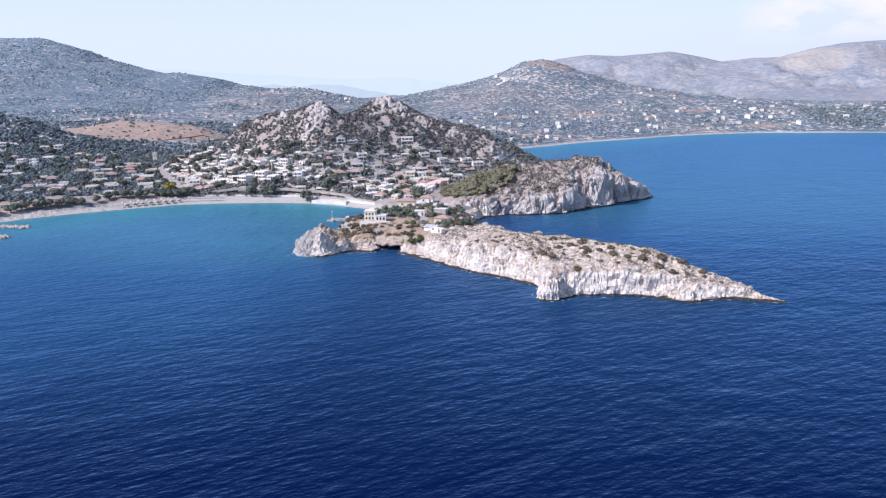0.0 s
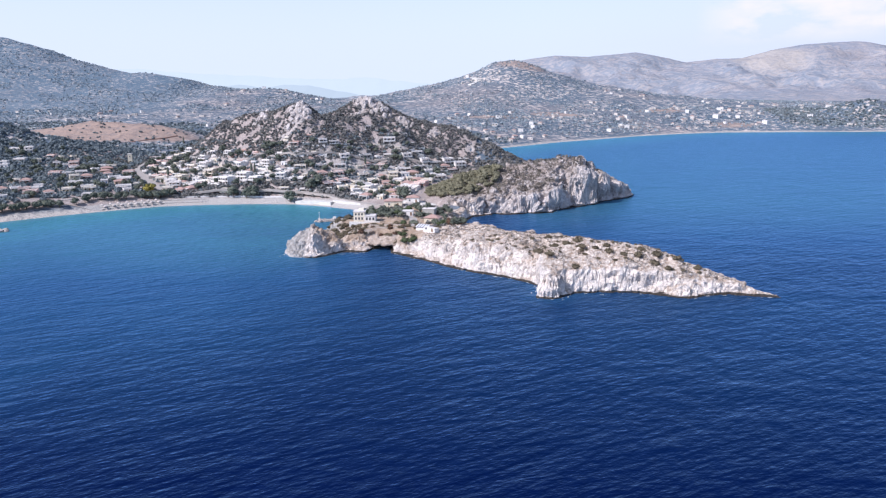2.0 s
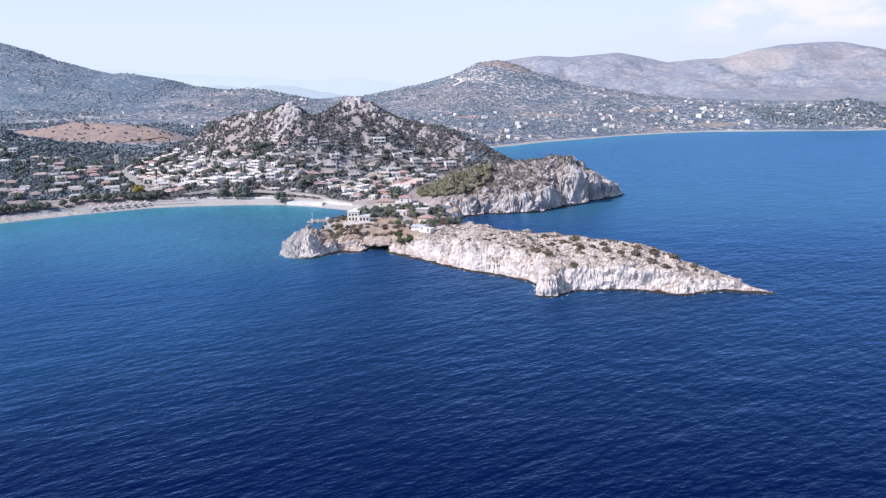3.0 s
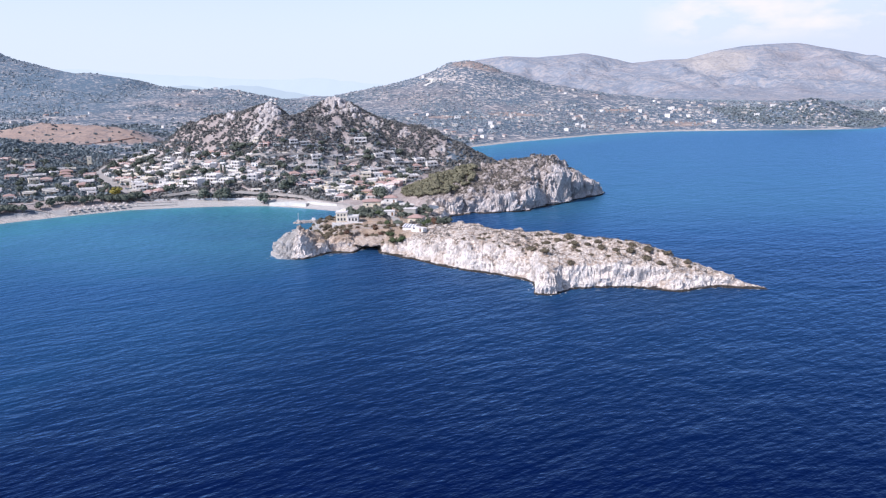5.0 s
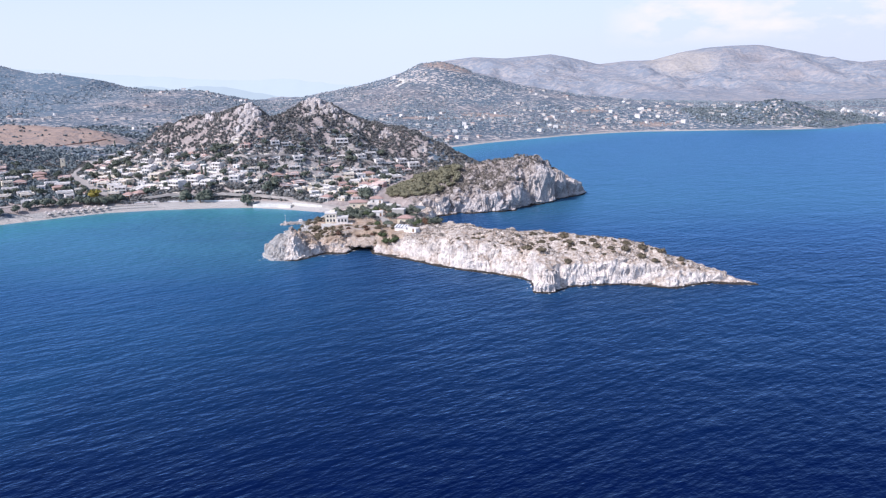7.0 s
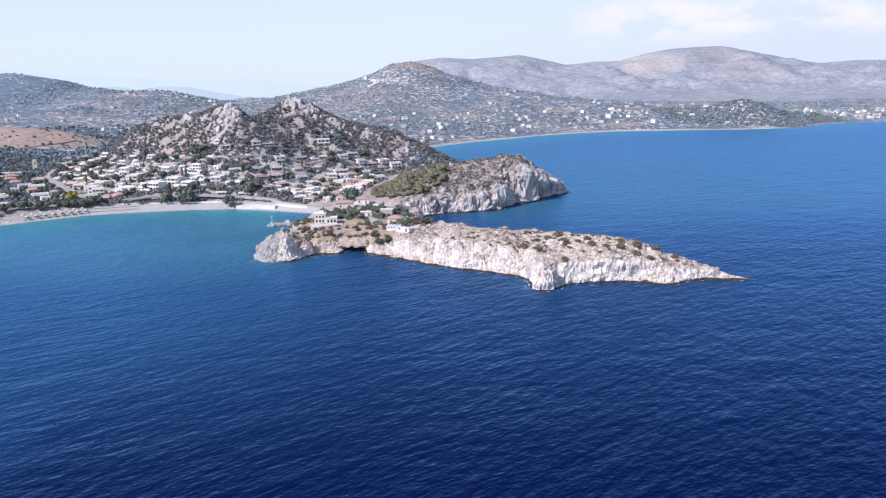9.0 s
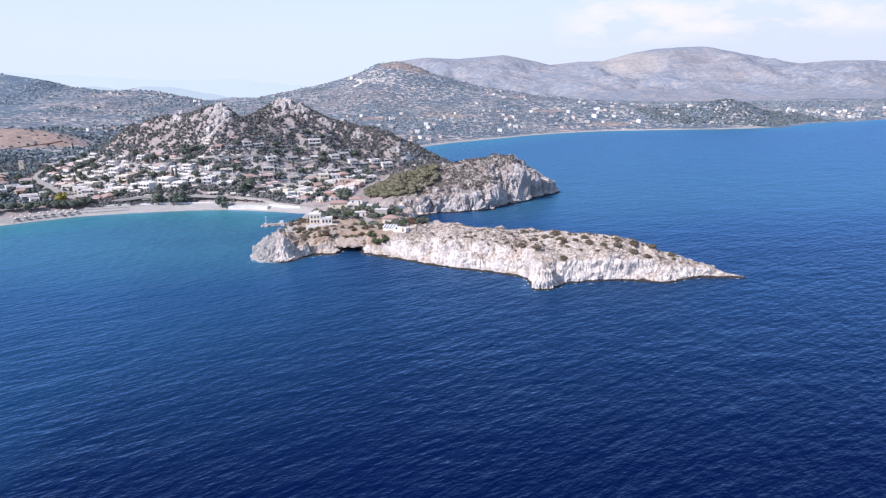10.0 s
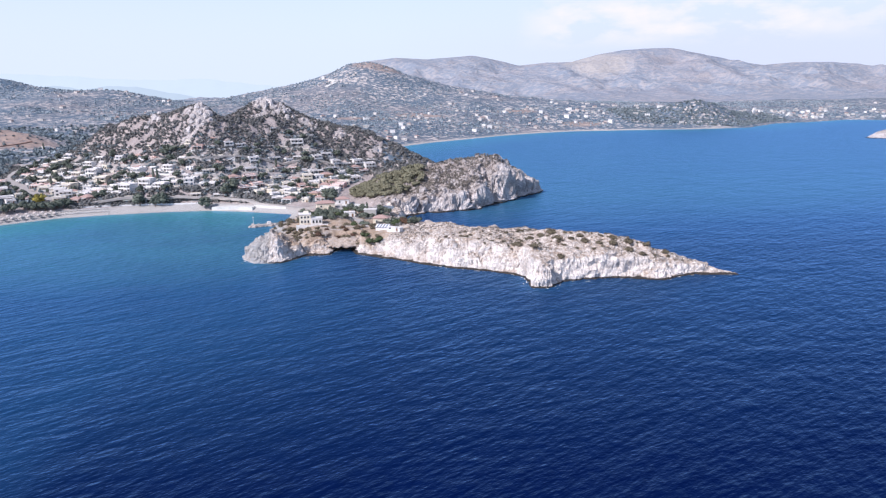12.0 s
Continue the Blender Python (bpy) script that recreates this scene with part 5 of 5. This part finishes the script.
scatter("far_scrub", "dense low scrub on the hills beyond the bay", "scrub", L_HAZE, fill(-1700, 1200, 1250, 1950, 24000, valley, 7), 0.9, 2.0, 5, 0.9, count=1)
near_valley = lambda x, y, z: (np.hypot((x + 535) / 140, (y - 775) / 55) > 1.0) & (inland(x, y, COAST) > 20) & (fbm(x, y, 40, 3) > -0.3)
scatter("valley_scrub", "green scrub and low trees in the valley", "scrub", L_WOOD, [p for p in fill(-950, -40, 600, 1050, 8000, near_valley, 9) if not (-436 < p[0] < -60 and p[1] < 640)], 1.0, 2.3, 7, 0.8, count=1)
on_bay_hill = lambda x, y, z: (to_line(x, y, BAY_HILL)[0] < 95) & (inland(x, y, COAST) > 14)
scatter("bay_hill_scrub", "dark scrub on the low hill across the bay", "scrub", L_WOOD, fill(420, 830, 1290, 1560, 3600, on_bay_hill, 12), 1.2, 2.6, 6, 0.8, count=1)
on_neck = lambda x, y, z: (z > 3) & (x > -122 + 0.0 * y) & (x < -52) & ((y > 378) | (x > -66)) & (fbm(x, y, 7, 2) > 0.0)
scatter("neck_scrub", "dense scrub between the gardens on the neck", "scrub", L_STUFF, village_free(fill(-122, -52, 345, 432, 2200, on_neck, 15), -0.3), 0.5, 1.3, 10, 0.6, count=2)
few = lambda x, y, z: np.hypot((x + 535) / 150, (y - 775) / 60) < 1.0
scatter("field_scrub", "scattered bushes on the ploughed field", "scrub", L_WOOD, fill(-690, -380, 710, 840, 150, few, 8), 0.9, 2.0, 22, 0.5)

# ---- far houses round the bay ----
def far_house(w, d, h, wall, tile, label):
    root = new("far_house")
    part("wall", box(bmesh.new(), -w / 2, w / 2, -d / 2, d / 2, -5, h), wall, root)
    if tile:
        part("roof", hip(bmesh.new(), w, d, h + 0.19, 1.8), P_TILE, root)
    else:
        block("roof", (-w / 2 - 0.3, w / 2 + 0.3, -d / 2 - 0.3, d / 2 + 0.3, h + 0.004, h + 0.4), P_SLAB, root)
    for x in (-w / 4, w / 4):
        block("window", (x - 0.8, x + 0.8, -d / 2 - 0.05, -d / 2 - 0.004, h - 2.2, h - 0.8), P_GLASS, root)
    return tagged(root, label, "house", "houses round the bay")


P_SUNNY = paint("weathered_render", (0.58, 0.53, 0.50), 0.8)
FAR = [lambda: far_house(12, 8, 3.4, P_SUNNY, False, "low pale house far across the bay"),
       lambda: far_house(11, 9, 3.6, P_SUNNY, False, "pale flat-roofed house far across the bay"),
       lambda: far_house(13, 9, 6.4, P_WHITE, False, "white two-storey house far across the bay"),
       lambda: far_house(12, 10, 3.8, P_SUNNY, False, "weathered pale house among far scrub"),
       lambda: far_house(12, 9, 4.0, P_SUNNY, True, "far pale house with a red roof")]


def hamlet(cx, cy, rx, ry, n, seed):
    g = random.Random(seed)
    out = []
    while len(out) < n:
        x, y = g.gauss(cx, rx), g.gauss(cy, ry)
        if float(inland(np.array([x]), np.array([y]), COAST)[0]) > 30:
            out.append((x, y))
    return out


spread_houses = []
for k, (cx, cy, rx, ry, n) in enumerate(((-60, 1080, 60, 40, 26), (60, 1260, 60, 60, 22), (190, 1380, 60, 60, 26), (330, 1400, 50, 60, 34), (470, 1480, 90, 80, 24),
                                         (250, 1600, 120, 80, 22), (900, 1580, 90, 60, 50), (1050, 1640, 90, 60, 30), (-150, 1250, 70, 60, 12),
                                         (-560, 900, 110, 40, 14), (-800, 1200, 200, 120, 22), (-520, 1300, 120, 150, 14), (-640, 1650, 80, 40, 16), (-170, 1690, 30, 30, 5))):
    spread_houses += hamlet(cx, cy, rx, ry, n, 100 + k)
plant(FAR, spread_houses, 0.42, 0.78, -0.4)
for p, q in (((-172, 1650), (-150, 1672)), ((-150, 1672), (-165, 1700))):
    strip("road_far", [p, q], 12, P_QUAY, "pale track cut into the far hill", "road", 1.0, 6.0)


# ---- islet ----
def islet():
    xs, ys = lines(640, 760, 4), lines(930, 1040, 4)
    X, Y = np.meshgrid(xs, ys)
    Z = 15 * smooth(1.25 - np.hypot((X - 705) / 50, (Y - 982) / 34)) - 3 + 2.0 * crag(X, Y, 22, 3)
    i = np.arange(X.size).reshape(X.shape)
    quads = np.stack([i[:-1, :-1], i[:-1, 1:], i[1:, 1:], i[1:, :-1]], -1).reshape(-1, 4)
    me = bpy.data.meshes.new("islet")
    me.from_pydata(np.stack([X, Y, Z], -1).reshape(-1, 3).tolist(), [], quads.tolist())
    a = me.attributes.new("flat", 'FLOAT', 'POINT')
    a.data.foreach_set("value", smooth((Z - 5) / 4).reshape(-1).astype(np.float32))
    me.materials.append(M_HEAD)
    tagged(new("ground_islet", me), "small pale rocky islet in the bay", "islet", kind="structure")


islet()


# ---- ledge over the sea cave ----
def ledge():
    bm = bmesh.new()
    nx, ny = 22, 12
    low, top = [], []
    for j in range(ny + 1):
        for i in range(nx + 1):
            u, v = i / nx, j / ny
            x, y = -90.5 + 16.5 * u, 326.5 + 9.0 * v + 1.6 * abs(2 * u - 1) ** 2
            n = noise.fractal((x * 0.35, y * 0.35, 3.0), 1.0, 2.0, 4)
            rim = min(1.0, 4 * min(v, u, 1 - u))
            top.append(bm.verts.new((x + 0.5 * n, y + 0.5 * n, 3.3 + 2.2 * v + 0.9 * n)))
            low.append(bm.verts.new((x + 0.5 * n, y + 0.5 * n, 3.0 + 2.2 * v + 0.9 * n - 0.9 * rim - 0.3)))
    k = lambda i, j: j * (nx + 1) + i
    for j in range(ny):
        for i in range(nx):
            bm.faces.new((top[k(i, j)], top[k(i + 1, j)], top[k(i + 1, j + 1)], top[k(i, j + 1)]))
            bm.faces.new((low[k(i, j + 1)], low[k(i + 1, j + 1)], low[k(i + 1, j)], low[k(i, j)]))
    for i in range(nx):
        bm.faces.new((low[k(i, 0)], low[k(i + 1, 0)], top[k(i + 1, 0)], top[k(i, 0)]))
    for j in range(ny):
        bm.faces.new((top[k(0, j)], top[k(0, j + 1)], low[k(0, j + 1)], low[k(0, j)]))
        bm.faces.new((low[k(nx, j)], low[k(nx, j + 1)], top[k(nx, j + 1)], top[k(nx, j)]))
    ob = part("ground_ledge", bm, M_ROCK)
    for key, value in (("flat", 0.8), ("soil", 0.55)):
        a = ob.data.attributes.new(key, 'FLOAT', 'POINT')
        a.data.foreach_set("value", [value] * len(ob.data.vertices))
    tagged(ob, "limestone ledge overhanging a dark sea cave", "rock", kind="structure")


ledge()

# ---- foam along the rocks ----
def foam():
    g = random.Random(77)
    bm = bmesh.new()
    front = PENINSULA[:24] + ROCK[:5] + [p for p in COAST[::-1] if 0 <= p[0] <= 62 and 430 < p[1] < 560]
    for _ in range(130):
        k = g.randrange(len(front) - 1)
        p, q = front[k], front[k + 1]
        if math.hypot(q[0] - p[0], q[1] - p[1]) > 40:
            continue
        u = g.random()
        d = Vector((q[0] - p[0], q[1] - p[1])).normalized()
        out = g.uniform(-0.2, 0.9) if g.random() < 0.85 else g.uniform(1, 4)
        x, y = p[0] + (q[0] - p[0]) * u + d.y * out, p[1] + (q[1] - p[1]) * u - d.x * out
        n, s, a = 7, g.uniform(0.12, 0.55), math.atan2(d.y, d.x)
        ring = []
        for j in range(n):
            r = s * g.uniform(0.5, 1.2)
            c, e = r * 2.2 * math.cos(j * math.tau / n), r * 0.5 * math.sin(j * math.tau / n)
            ring.append(bm.verts.new((x + c * math.cos(a) - e * math.sin(a), y + c * math.sin(a) + e * math.cos(a), 0.05)))
        bm.faces.new(ring)
    tagged(part("foam", bm, paint("sea_foam", (0.75, 0.78, 0.80), 0.9)), "white foam flecks along the rocks", "foam", kind="stuff")


foam()


# ---- bare rock on the hill's two peaks ----
def outcrop(cx, cy, n, spread, seed):
    root = new("rock_outcrop")
    g = random.Random(seed)
    for k in range(n):
        x, y = g.gauss(cx, spread), g.gauss(cy, spread * 0.7)
        s = g.uniform(1.2, 3.4)
        bm = bmesh.new()
        bmesh.ops.create_icosphere(bm, subdivisions=2, radius=1.0)
        for v in bm.verts:
            v.co *= 1 + 0.45 * noise.fractal(v.co * 1.3 + Vector((k, seed, 0)), 1.0, 2.0, 3)
            v.co = Vector((v.co.x * s, v.co.y * s * 0.8, v.co.z * s * 1.1))
        ob = part("boulder", bm, M_HEAD, root)
        ob.matrix_basis = pose(x, y, ground(x, y) - 0.4 * s, 0, 0, g.uniform(0, 360))
    return tagged(root, "pale grey limestone outcrop on the hilltop", "rock", "outcrops on the hill")


for cx, cy, n, spread, seed in ((-200, 556, 18, 5.0, 1), (-153, 596, 20, 6.0, 2), (-191, 552, 8, 4.5, 3), (-140, 594, 9, 4.0, 4), (-236, 570, 10, 4.0, 5), (-120, 590, 9, 4.0, 6), (-205, 544, 10, 5.0, 7), (-96, 586, 7, 4.0, 8), (-160, 585, 8, 4.0, 9)):
    outcrop(cx, cy, n, spread, seed)
